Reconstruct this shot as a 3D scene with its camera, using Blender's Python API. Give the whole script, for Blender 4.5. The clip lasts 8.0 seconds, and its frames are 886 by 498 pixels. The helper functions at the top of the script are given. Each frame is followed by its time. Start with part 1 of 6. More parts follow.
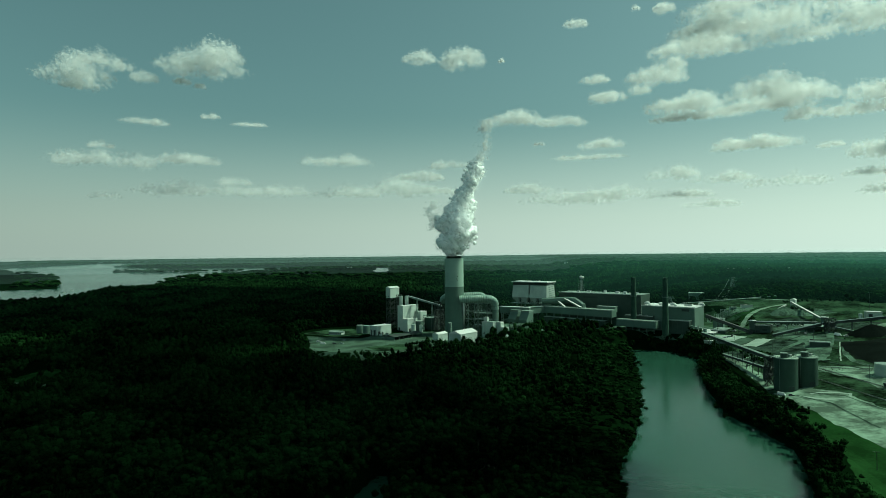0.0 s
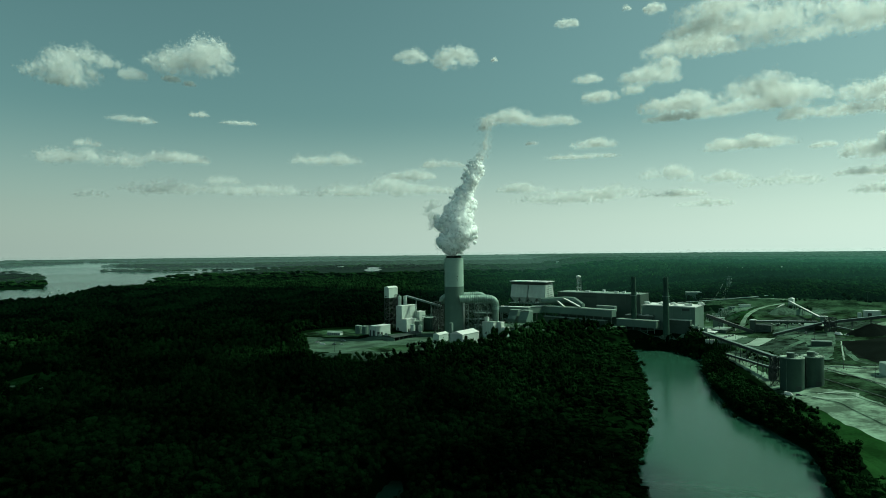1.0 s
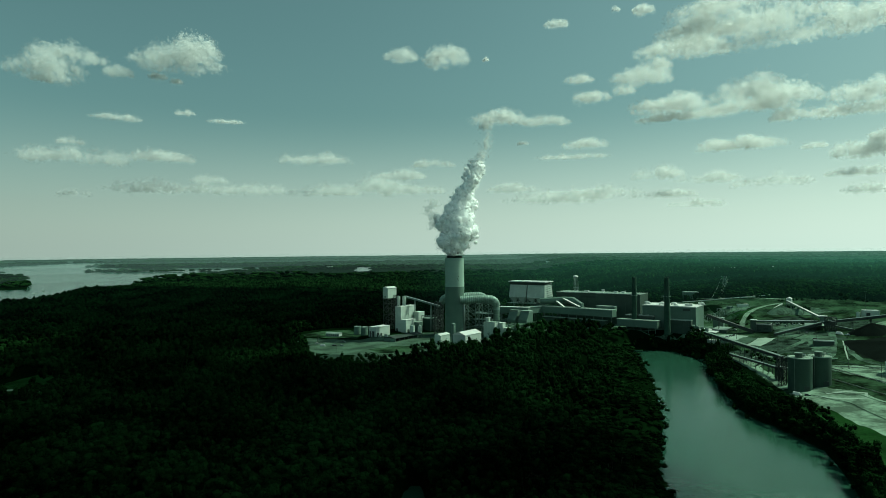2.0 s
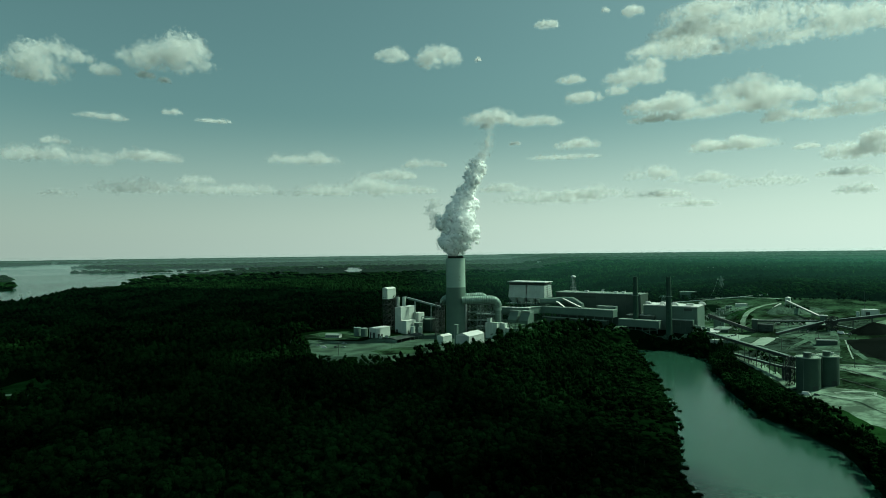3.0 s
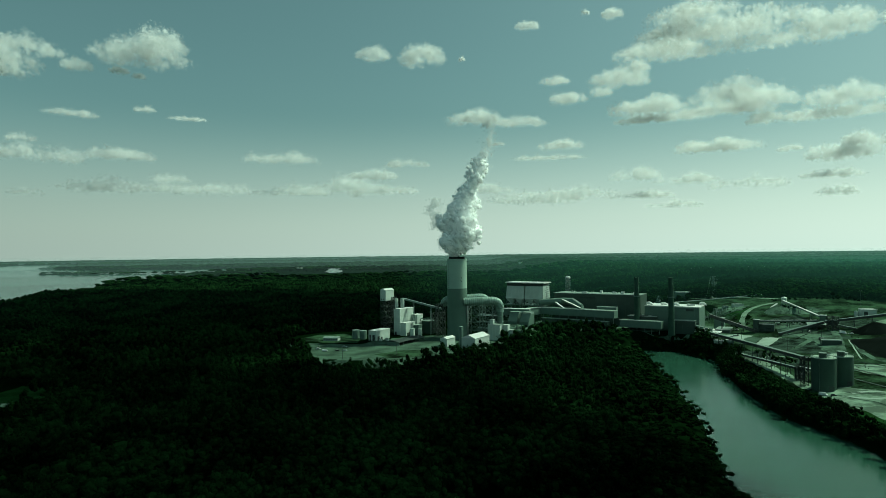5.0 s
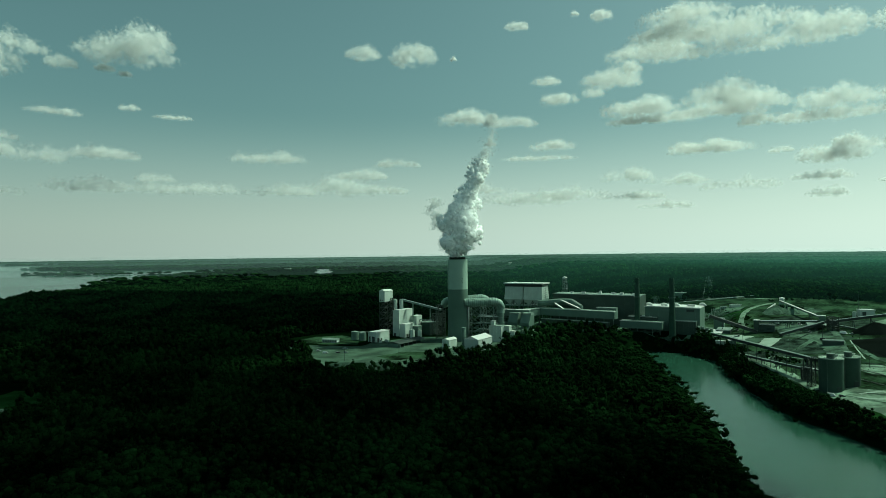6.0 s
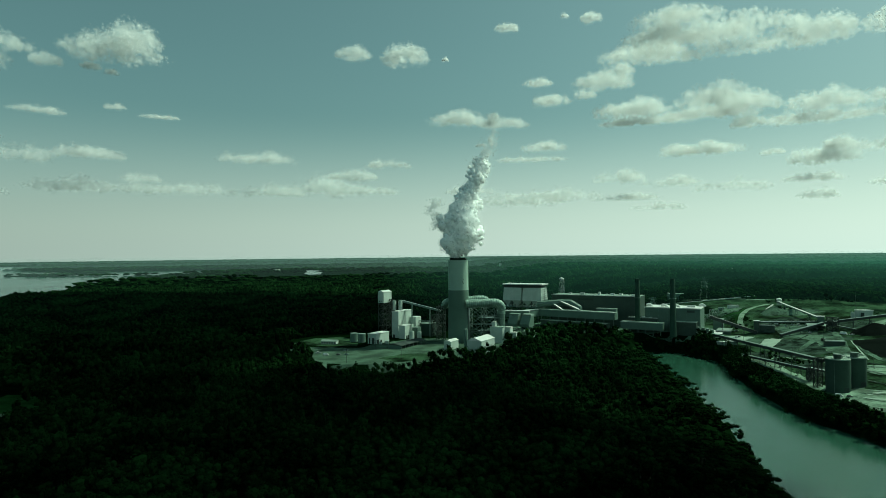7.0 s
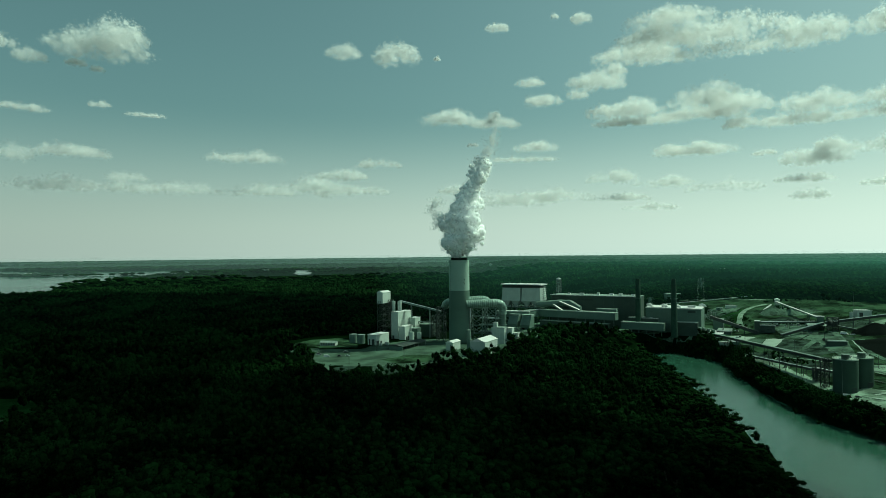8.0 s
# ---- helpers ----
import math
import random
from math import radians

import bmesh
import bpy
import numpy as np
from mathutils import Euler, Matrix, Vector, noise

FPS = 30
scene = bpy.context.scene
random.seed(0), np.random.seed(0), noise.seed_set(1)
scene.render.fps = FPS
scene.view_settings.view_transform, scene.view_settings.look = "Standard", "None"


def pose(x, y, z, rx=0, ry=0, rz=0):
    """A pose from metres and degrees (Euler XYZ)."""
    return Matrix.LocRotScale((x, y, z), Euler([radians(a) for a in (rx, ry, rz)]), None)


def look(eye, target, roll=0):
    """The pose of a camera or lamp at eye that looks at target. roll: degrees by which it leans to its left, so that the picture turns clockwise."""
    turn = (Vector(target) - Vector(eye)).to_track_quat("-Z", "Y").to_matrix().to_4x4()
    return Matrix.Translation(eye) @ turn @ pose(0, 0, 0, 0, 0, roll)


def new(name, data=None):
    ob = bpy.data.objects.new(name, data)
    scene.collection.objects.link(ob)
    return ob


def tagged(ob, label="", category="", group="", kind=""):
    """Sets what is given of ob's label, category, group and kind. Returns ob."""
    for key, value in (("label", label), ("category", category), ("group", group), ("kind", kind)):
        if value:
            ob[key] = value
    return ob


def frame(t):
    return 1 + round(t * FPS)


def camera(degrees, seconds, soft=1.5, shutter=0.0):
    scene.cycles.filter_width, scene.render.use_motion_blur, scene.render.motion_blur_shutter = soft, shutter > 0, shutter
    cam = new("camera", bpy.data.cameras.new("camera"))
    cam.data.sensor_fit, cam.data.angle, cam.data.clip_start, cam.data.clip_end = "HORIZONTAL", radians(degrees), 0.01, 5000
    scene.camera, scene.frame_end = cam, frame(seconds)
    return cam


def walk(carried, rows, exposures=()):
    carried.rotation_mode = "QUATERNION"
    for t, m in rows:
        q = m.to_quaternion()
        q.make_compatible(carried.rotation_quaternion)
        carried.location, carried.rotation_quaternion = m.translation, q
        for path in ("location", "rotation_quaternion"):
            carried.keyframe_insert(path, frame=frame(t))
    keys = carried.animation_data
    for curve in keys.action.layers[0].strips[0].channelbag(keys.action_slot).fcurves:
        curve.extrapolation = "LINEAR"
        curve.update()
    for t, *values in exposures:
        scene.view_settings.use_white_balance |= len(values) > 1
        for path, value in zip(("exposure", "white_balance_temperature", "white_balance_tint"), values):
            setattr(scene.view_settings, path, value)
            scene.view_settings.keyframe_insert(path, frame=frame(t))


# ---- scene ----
cam = camera(73.39, 8.0, soft=0.75)
PATH = [
    (0.0, look((109.17, -767.59, 91.19), (-47.12, 220.10, 97.03), -0.58)),
    (0.5, look((102.97, -765.49, 91.62), (-45.44, 223.42, 96.55), -0.60)),
    (1.0, look((93.86, -763.46, 91.76), (-43.51, 227.04, 96.08), -0.60)),
    (1.5, look((84.18, -761.16, 91.80), (-41.30, 230.93, 96.00), -0.58)),
    (3.0, look((56.88, -754.34, 92.21), (-36.37, 241.29, 96.31), -0.68)),
    (3.5, look((48.07, -751.60, 92.19), (-34.62, 244.96, 97.09), -0.71)),
    (4.0, look((39.27, -748.87, 91.80), (-32.51, 248.54, 97.11), -0.70)),
    (4.5, look((30.66, -745.79, 92.22), (-30.28, 252.34, 96.91), -0.70)),
    (6.0, look((3.47, -735.59, 92.32), (-22.67, 264.05, 97.87), -0.67)),
    (6.5, look((-5.22, -732.01, 92.20), (-20.06, 267.87, 98.25), -0.64)),
    (7.0, look((-13.57, -728.75, 91.54), (-17.36, 271.21, 99.12), -0.61)),
    (7.5, look((-22.14, -724.70, 91.14), (-14.63, 275.24, 99.26), -0.57)),
    (8.0, look((-30.63, -720.53, 91.51), (-12.05, 279.27, 99.02), -0.57)),
]
walk(cam, PATH, [(0.0, 0.0, 6000, -35), (8.0, 0.0, 6000, -35)])

# ---- daylight ----
SUN_AZ, SUN_EL = 72.0, 50.0
world = bpy.data.worlds.new("sky")
scene.world = world
world.use_nodes = True
wn, wl = world.node_tree.nodes, world.node_tree.links
sky = wn.new("ShaderNodeTexSky")
sky.sky_type, sky.sun_disc = "NISHITA", False
sky.sun_elevation, sky.sun_rotation = radians(SUN_EL), radians(SUN_AZ)
sky.air_density, sky.dust_density, sky.ozone_density, sky.altitude = 1.0, 2.3, 1.0, 0
pale = wn.new("ShaderNodeHueSaturation")
pale.inputs["Hue"].default_value, pale.inputs["Saturation"].default_value = 0.465, 0.74
wl.new(sky.outputs["Color"], pale.inputs["Color"])
wl.new(pale.outputs["Color"], wn["Background"].inputs["Color"])
wn["Background"].inputs["Strength"].default_value = 0.071

sun = new("sun", bpy.data.lights.new("sun", "SUN"))
sun.data.energy, sun.data.angle, sun.data.color = 3.5, radians(0.5), (1.0, 0.95, 0.86)
sx, sy = math.sin(radians(SUN_AZ)), math.cos(radians(SUN_AZ))
sun.matrix_world = look((0, 0, 900), (-sx, -sy, 900 - math.tan(radians(SUN_EL))))


# ---- materials ----
def material(name, color, rough=0.8, metal=0.0, vary=0.25, scale=0.2, fine=4.0, bump=0.15, bump_scale=None, island=0.0, color2=None, spec=0.5, start=0.45, end=0.95):
    """Two scales of mottling and a fine relief; sizes in metres."""
    if max(color) < 0.5:
        color = (color[0] * 0.8, color[1], color[2] * 0.9)       # green cast of all but the white surfaces
    m = bpy.data.materials.new(name)
    m.use_nodes = True
    n, l = m.node_tree.nodes, m.node_tree.links
    b = n["Principled BSDF"]
    b.inputs["Roughness"].default_value, b.inputs["Metallic"].default_value = rough, metal
    b.inputs["Specular IOR Level"].default_value = spec
    geo = n.new("ShaderNodeNewGeometry")
    big, small = n.new("ShaderNodeTexNoise"), n.new("ShaderNodeTexNoise")
    for tex, s, d in ((big, scale, 5), (small, fine, 3)):
        tex.inputs["Scale"].default_value, tex.inputs["Detail"].default_value = s, d
        l.new(geo.outputs["Position"], tex.inputs["Vector"])
    add = n.new("ShaderNodeMath")
    add.operation = "MULTIPLY_ADD"
    add.inputs[1].default_value = 0.4
    l.new(small.outputs["Fac"], add.inputs[0])
    l.new(big.outputs["Fac"], add.inputs[2])
    fac = add.outputs[0]
    if island:
        isl = n.new("ShaderNodeMath")
        isl.operation = "MULTIPLY_ADD"
        isl.inputs[1].default_value = island
        l.new(geo.outputs["Random Per Island"], isl.inputs[0])
        l.new(fac, isl.inputs[2])
        fac = isl.outputs[0]
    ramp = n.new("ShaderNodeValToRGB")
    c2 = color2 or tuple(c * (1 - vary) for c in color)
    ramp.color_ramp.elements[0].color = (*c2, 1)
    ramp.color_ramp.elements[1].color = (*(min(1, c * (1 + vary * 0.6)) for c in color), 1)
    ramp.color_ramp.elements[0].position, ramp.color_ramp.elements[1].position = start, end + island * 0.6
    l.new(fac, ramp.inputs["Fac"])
    l.new(ramp.outputs["Color"], b.inputs["Base Color"])
    if bump:
        bn = n.new("ShaderNodeBump")
        bn.inputs["Strength"].default_value, bn.inputs["Distance"].default_value = min(1, bump), 0.3
        l.new(small.outputs["Fac"], bn.inputs["Height"])
        l.new(bn.outputs["Normal"], b.inputs["Normal"])
    return m


# near-black ramp end puts deep canopy shade into the leaf colour, at random
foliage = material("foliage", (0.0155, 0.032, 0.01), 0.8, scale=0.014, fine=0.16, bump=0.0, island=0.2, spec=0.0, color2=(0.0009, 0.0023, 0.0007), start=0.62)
bark = material("bark", (0.09, 0.07, 0.055), 0.9, scale=0.5, fine=6)
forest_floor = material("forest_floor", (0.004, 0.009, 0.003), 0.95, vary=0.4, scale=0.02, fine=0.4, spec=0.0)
gravel = material("gravel", (0.115, 0.14, 0.112), 0.95, vary=0.6, scale=0.05, fine=0.4, spec=0.0, start=0.58, end=0.84)
sand = material("sand", (0.25, 0.275, 0.225), 0.95, vary=0.55, scale=0.05, fine=0.3, spec=0.0, start=0.58, end=0.84)
grass = material("grass", (0.023, 0.048, 0.015), 0.9, vary=0.4, scale=0.04, fine=0.6, spec=0.0, start=0.58, end=0.84)
dry_grass = material("dry_grass", (0.04, 0.058, 0.034), 0.95, vary=0.8, scale=0.045, fine=0.35, spec=0.0, start=0.58, end=0.84)
asphalt = material("asphalt", (0.088, 0.108, 0.086), 0.85, vary=0.4, scale=0.05, fine=1.0, spec=0.0, start=0.58, end=0.84)
concrete = material("concrete", (0.40, 0.39, 0.36), 0.85, vary=0.2, scale=0.06, fine=1.0, spec=0.0)
coal = material("coal", (0.012, 0.013, 0.012), 0.95, vary=0.4, scale=0.05, fine=0.8, bump=0.6, spec=0.0)
coal_dust = material("coal_dust", (0.045, 0.055, 0.046), 0.95, vary=0.7, scale=0.09, fine=0.6, spec=0.0, start=0.58, end=0.84)
white_clad = material("white_cladding", (0.46, 0.52, 0.47), 0.55, vary=0.12, scale=0.15, fine=2)
grey_clad = material("grey_cladding", (0.135, 0.165, 0.145), 0.55, vary=0.18, scale=0.1, fine=2)
dark_clad = material("dark_cladding", (0.05, 0.066, 0.055), 0.6, vary=0.25, scale=0.1, fine=2)
roof_white = material("white_roof", (0.66, 0.67, 0.64), 0.5, vary=0.1, scale=0.1, fine=1)
roof_grey = material("grey_roof", (0.30, 0.30, 0.29), 0.8, vary=0.3, scale=0.08, fine=1, spec=0.06)
roof_dark = material("dark_roof", (0.07, 0.07, 0.07), 0.8, vary=0.3, scale=0.08, fine=1, spec=0.06)
steel = material("steel", (0.22, 0.23, 0.23), 0.5, metal=0.6, vary=0.3, scale=0.4, fine=3)
steel_dark = material("dark_steel", (0.06, 0.06, 0.06), 0.6, metal=0.3, vary=0.4, scale=0.4, fine=3)
galvanised = material("galvanised", (0.55, 0.56, 0.56), 0.38, metal=0.7, vary=0.2, scale=0.2, fine=2)
duct_steel = material("duct_steel", (0.27, 0.3, 0.28), 0.5, metal=0.35, vary=0.3, scale=0.25, fine=2)
stack_light = material("stack_upper_concrete", (0.42, 0.44, 0.41), 0.85, vary=0.14, scale=0.05, fine=1, spec=0.06)
stack_dark = material("stack_lower_concrete", (0.15, 0.175, 0.155), 0.85, vary=0.14, scale=0.05, fine=1, spec=0.06)
soot = material("soot", (0.018, 0.021, 0.018), 0.95, vary=0.4, scale=0.3, fine=2, spec=0.02)
silo_wall = material("silo_concrete", (0.07, 0.088, 0.074), 0.85, vary=0.2, scale=0.08, fine=1, spec=0.06)
glass_dark = material("dark_glass", (0.02, 0.025, 0.03), 0.12, vary=0.1, bump=0)
car_white = material("white_car_paint", (0.75, 0.75, 0.75), 0.3, vary=0.03, bump=0)
car_silver = material("silver_car_paint", (0.4, 0.41, 0.42), 0.3, vary=0.03, bump=0)
car_black = material("black_car_paint", (0.02, 0.02, 0.02), 0.3, vary=0.03, bump=0)
rubber = material("tyre_rubber", (0.02, 0.02, 0.02), 0.9, bump=0)


def water_material():
    m = bpy.data.materials.new("water")
    m.use_nodes = True
    n, l = m.node_tree.nodes, m.node_tree.links
    b = n["Principled BSDF"]
    b.inputs["Base Color"].default_value = (0.027, 0.072, 0.046, 1)
    b.inputs["Roughness"].default_value, b.inputs["IOR"].default_value = 0.2, 1.33
    geo, tex, bn = n.new("ShaderNodeNewGeometry"), n.new("ShaderNodeTexNoise"), n.new("ShaderNodeBump")
    tex.inputs["Scale"].default_value, tex.inputs["Detail"].default_value = 0.25, 4
    l.new(geo.outputs["Position"], tex.inputs["Vector"])
    bn.inputs["Strength"].default_value, bn.inputs["Distance"].default_value = 0.22, 0.3
    l.new(tex.outputs["Fac"], bn.inputs["Height"])
    l.new(bn.outputs["Normal"], b.inputs["Normal"])
    return m


def vapour(name, alpha, color=(0.96, 0.96, 0.96), through_light=0.5, grain=0.02, rag=0.3):
    """Lit droplets on small soft-rimmed flakes: part lets the view pass, the rest scatters light from both sides."""
    m = bpy.data.materials.new(name)
    m.use_nodes = True
    n, l = m.node_tree.nodes, m.node_tree.links
    n.remove(n["Principled BSDF"])
    clear, diff, trans = n.new("ShaderNodeBsdfTransparent"), n.new("ShaderNodeBsdfDiffuse"), n.new("ShaderNodeBsdfTranslucent")
    both, mix = n.new("ShaderNodeMixShader"), n.new("ShaderNodeMixShader")
    geo, tex, ramp = n.new("ShaderNodeNewGeometry"), n.new("ShaderNodeTexNoise"), n.new("ShaderNodeMapRange")
    tex.inputs["Scale"].default_value, tex.inputs["Detail"].default_value = grain, 3.5
    l.new(geo.outputs["Position"], tex.inputs["Vector"])
    ramp.inputs["From Min"].default_value, ramp.inputs["From Max"].default_value = 0.36, 0.64
    ramp.inputs["To Min"].default_value, ramp.inputs["To Max"].default_value = alpha * rag, min(1, alpha * (2 - rag))
    l.new(tex.outputs["Fac"], ramp.inputs["Value"])
    place, length, rim, times = n.new("ShaderNodeUVMap"), n.new("ShaderNodeVectorMath"), n.new("ShaderNodeMapRange"), n.new("ShaderNodeMath")
    place.uv_map = "flake"
    length.operation, times.operation = "LENGTH", "MULTIPLY"
    rim.interpolation_type = "SMOOTHSTEP"
    rim.inputs["From Min"].default_value, rim.inputs["From Max"].default_value = 0.15, 1.0
    rim.inputs["To Min"].default_value, rim.inputs["To Max"].default_value = 1.0, 0.0
    l.new(place.outputs["UV"], length.inputs[0])
    l.new(length.outputs["Value"], rim.inputs["Value"])
    l.new(rim.outputs["Result"], times.inputs[0])
    l.new(ramp.outputs["Result"], times.inputs[1])
    diff.inputs["Color"].default_value = trans.inputs["Color"].default_value = (*color, 1)
    both.inputs["Fac"].default_value = through_light
    l.new(diff.outputs[0], both.inputs[1])
    l.new(trans.outputs[0], both.inputs[2])
    l.new(times.outputs[0], mix.inputs["Fac"])
    l.new(clear.outputs[0], mix.inputs[1])
    l.new(both.outputs[0], mix.inputs[2])
    l.new(mix.outputs[0], n["Material Output"].inputs["Surface"])
    return m


water = water_material()
cloud_thick = vapour("cloud_dense", 0.155, color=(1, 1, 1), through_light=0.7, grain=0.008, rag=0.7)
cloud_thin = vapour("cloud_thin", 0.14, color=(1, 1, 1), through_light=0.7, grain=0.008, rag=0.5)
cloud_haze = vapour("cloud_hazy", 0.1, color=(1, 1, 1), through_light=0.7, grain=0.008, rag=0.5)
steam_core = bpy.data.materials.new("steam_core")
steam_core.use_nodes = True
droplet = steam_core.node_tree.nodes["Principled BSDF"]
droplet.inputs["Base Color"].default_value, droplet.inputs["Roughness"].default_value = (1, 1, 1, 1), 1.0
droplet.inputs["Specular IOR Level"].default_value, droplet.inputs["Subsurface Weight"].default_value = 0.0, 1.0
droplet.inputs["Subsurface Radius"].default_value, droplet.inputs["Subsurface Scale"].default_value = (1, 1, 1), 28.0
steam = vapour("steam", 0.2, color=(1, 1, 1), through_light=0.8, grain=0.1, rag=0.6)
steam_wisp = vapour("steam_wisp", 0.16, color=(0.98, 0.98, 0.98), grain=0.06, rag=0.1)
scene.cycles.transparent_max_bounces = 96
scene.cycles.max_bounces, scene.cycles.diffuse_bounces, scene.cycles.transmission_bounces = 16, 14, 14


# ---- mesh helpers ----
class Shape:
    """Collects faces for one mesh."""

    def __init__(self):
        self.v, self.f = [], []

    def add(self, verts, faces):
        k = len(self.v)
        self.v += [tuple(p) for p in verts]
        self.f += [tuple(i + k for i in q) for q in faces]
        return self

    def prism(self, poly, z0, z1, top=None):
        """An upright block over a plan; top: another outline for its upper face."""
        n = len(poly)
        top = top or poly
        self.add([(x, y, z0) for x, y in poly] + [(x, y, z1) for x, y in top],
                 [tuple(range(n - 1, -1, -1)), tuple(range(n, 2 * n))] + [(i, (i + 1) % n, n + (i + 1) % n, n + i) for i in range(n)])
        return self

    def box(self, c, size, rz=0.0):
        a = radians(rz)
        hx, hy = size[0] / 2, size[1] / 2
        poly = [(c[0] + x * math.cos(a) - y * math.sin(a), c[1] + x * math.sin(a) + y * math.cos(a)) for x, y in ((-hx, -hy), (hx, -hy), (hx, hy), (-hx, hy))]
        return self.prism(poly, c[2] - size[2] / 2, c[2] + size[2] / 2)

    def drum(self, x, y, z0, z1, r0, r1=None, n=24, cap=True):
        r1 = r0 if r1 is None else r1
        ring = lambda r, z: [(x + r * math.cos(2 * math.pi * i / n), y + r * math.sin(2 * math.pi * i / n), z) for i in range(n)]
        self.add(ring(r0, z0) + ring(r1, z1), [(i, (i + 1) % n, n + (i + 1) % n, n + i) for i in range(n)])
        if cap:      # with corners of their own, so that the rim stays sharp
            self.add(ring(r0, z0), [tuple(range(n - 1, -1, -1))])
            self.add(ring(r1, z1), [tuple(range(n))])
        return self

    def tube(self, path, radii, n=12):
        """A pipe along a line of points, with a radius at each."""
        path = [Vector(p) for p in path]
        if not hasattr(radii, "__len__"):
            radii = [radii] * len(path)
        verts, faces = [], []
        for i, p in enumerate(path):
            d = (path[min(i + 1, len(path) - 1)] - path[max(i - 1, 0)]).normalized()
            side = d.cross(Vector((0, 0, 1)))
            side = Vector((1, 0, 0)) if side.length < 1e-3 else side.normalized()
            up = side.cross(d)
            verts += [p + (side * math.cos(2 * math.pi * k / n) + up * math.sin(2 * math.pi * k / n)) * radii[i] for k in range(n)]
        for i in range(len(path) - 1):
            faces += [(i * n + k, i * n + (k + 1) % n, (i + 1) * n + (k + 1) % n, (i + 1) * n + k) for k in range(n)]
        faces += [tuple(range(n - 1, -1, -1)), tuple(range((len(path) - 1) * n, len(path) * n))]
        return self.add(verts, faces)

    def beam(self, p, q, w, h=None):
        """A bar with a square section."""
        p, q = Vector(p), Vector(q)
        h = h or w
        d = (q - p).normalized()
        side = d.cross(Vector((0, 0, 1)))
        side = Vector((1, 0, 0)) if side.length < 1e-3 else side.normalized()
        up = side.cross(d)
        c = [(-w / 2, -h / 2), (w / 2, -h / 2), (w / 2, h / 2), (-w / 2, h / 2)]
        return self.add([e + side * a + up * b for e in (p, q) for a, b in c], [(3, 2, 1, 0), (4, 5, 6, 7)] + [(i, (i + 1) % 4, 4 + (i + 1) % 4, 4 + i) for i in range(4)])

    def gable(self, c, size, rise, rz=0.0, over=0.0):
        """A pitched roof on a rectangle, ridge along its x; c: middle of the eaves."""
        a = radians(rz)
        hx, hy = size[0] / 2 + over, size[1] / 2 + over
        pts = [(-hx, -hy, 0), (hx, -hy, 0), (hx, hy, 0), (-hx, hy, 0), (-hx, 0, rise), (hx, 0, rise)]
        pts = [(c[0] + x * math.cos(a) - y * math.sin(a), c[1] + x * math.sin(a) + y * math.cos(a), c[2] + z) for x, y, z in pts]
        return self.add(pts, [(3, 2, 1, 0), (0, 1, 5, 4), (2, 3, 4, 5), (1, 2, 5), (3, 0, 4)])


def mesh_of(name, shape, mat, smooth=False):
    me = bpy.data.meshes.new(name)
    me.from_pydata(shape.v, [], shape.f)
    me.materials.append(mat)
    if smooth:
        me.polygons.foreach_set("use_smooth", [True] * len(me.polygons))
    me.update()
    return me


def part(name, shape, mat, parent=None, label="", smooth=False):
    ob = new(name, mesh_of(name, shape, mat, smooth))
    if parent:
        ob.parent = parent
    return tagged(ob, label)


def thing(name, label, category, group="", at=(0, 0, 0)):
    ob = new(name)
    ob.empty_display_size = 1
    ob.location = at
    return tagged(ob, label, category, group)


def array_mesh(name, verts, tris, mat, smooth=False):
    """A mesh from numpy arrays of corners and triangles (or quads)."""
    me = bpy.data.meshes.new(name)
    k = tris.shape[1]
    me.vertices.add(len(verts))
    me.vertices.foreach_set("co", np.ascontiguousarray(verts, dtype=np.float32).ravel())
    me.loops.add(tris.size)
    me.loops.foreach_set("vertex_index", np.ascontiguousarray(tris, dtype=np.int32).ravel())
    me.polygons.add(len(tris))
    me.polygons.foreach_set("loop_start", np.arange(0, tris.size, k, dtype=np.int32))
    me.polygons.foreach_set("use_smooth", np.full(len(tris), smooth))
    me.update(calc_edges=True)
    me.materials.append(mat)
    return me


def ball(level):
    bm = bmesh.new()
    bmesh.ops.create_icosphere(bm, subdivisions=level, radius=1)
    v = np.array([p.co[:] for p in bm.verts])
    f = np.array([[p.index for p in q.verts] for q in bm.faces])
    bm.free()
    return v, f


BALL = {1: ball(1), 2: ball(2)}
rng = np.random.default_rng(7)

# ---- land ----
EYE = np.array([42.0, -748.0])      # middle of the flight, the land is laid out in rings around it
TOP = 92.0
WATER = -33.0
FLAT, REACH = 1200.0, 3650.0
LEFT_BANK = [(222, 4), (217, -60), (213, -120), (208, -160), (203, -200), (197, -240), (190, -280), (182, -320), (172, -360), (159, -400), (151, -440), (149, -480), (146, -540), (144, -620), (154, -800), (170, -1000)]
RIGHT_BANK = [(262, 2), (276, -12), (291, -68), (272, -130), (257, -205), (248, -288), (258, -332), (264, -368), (259, -396), (243, -446), (235, -520), (238, -620), (245, -800), (255, -1000)]
RIVER = LEFT_BANK + RIGHT_BANK[::-1]
COVE = [(16, -480), (19, -450), (26, -448), (33, -470), (42, -520), (38, -580), (14, -580)]
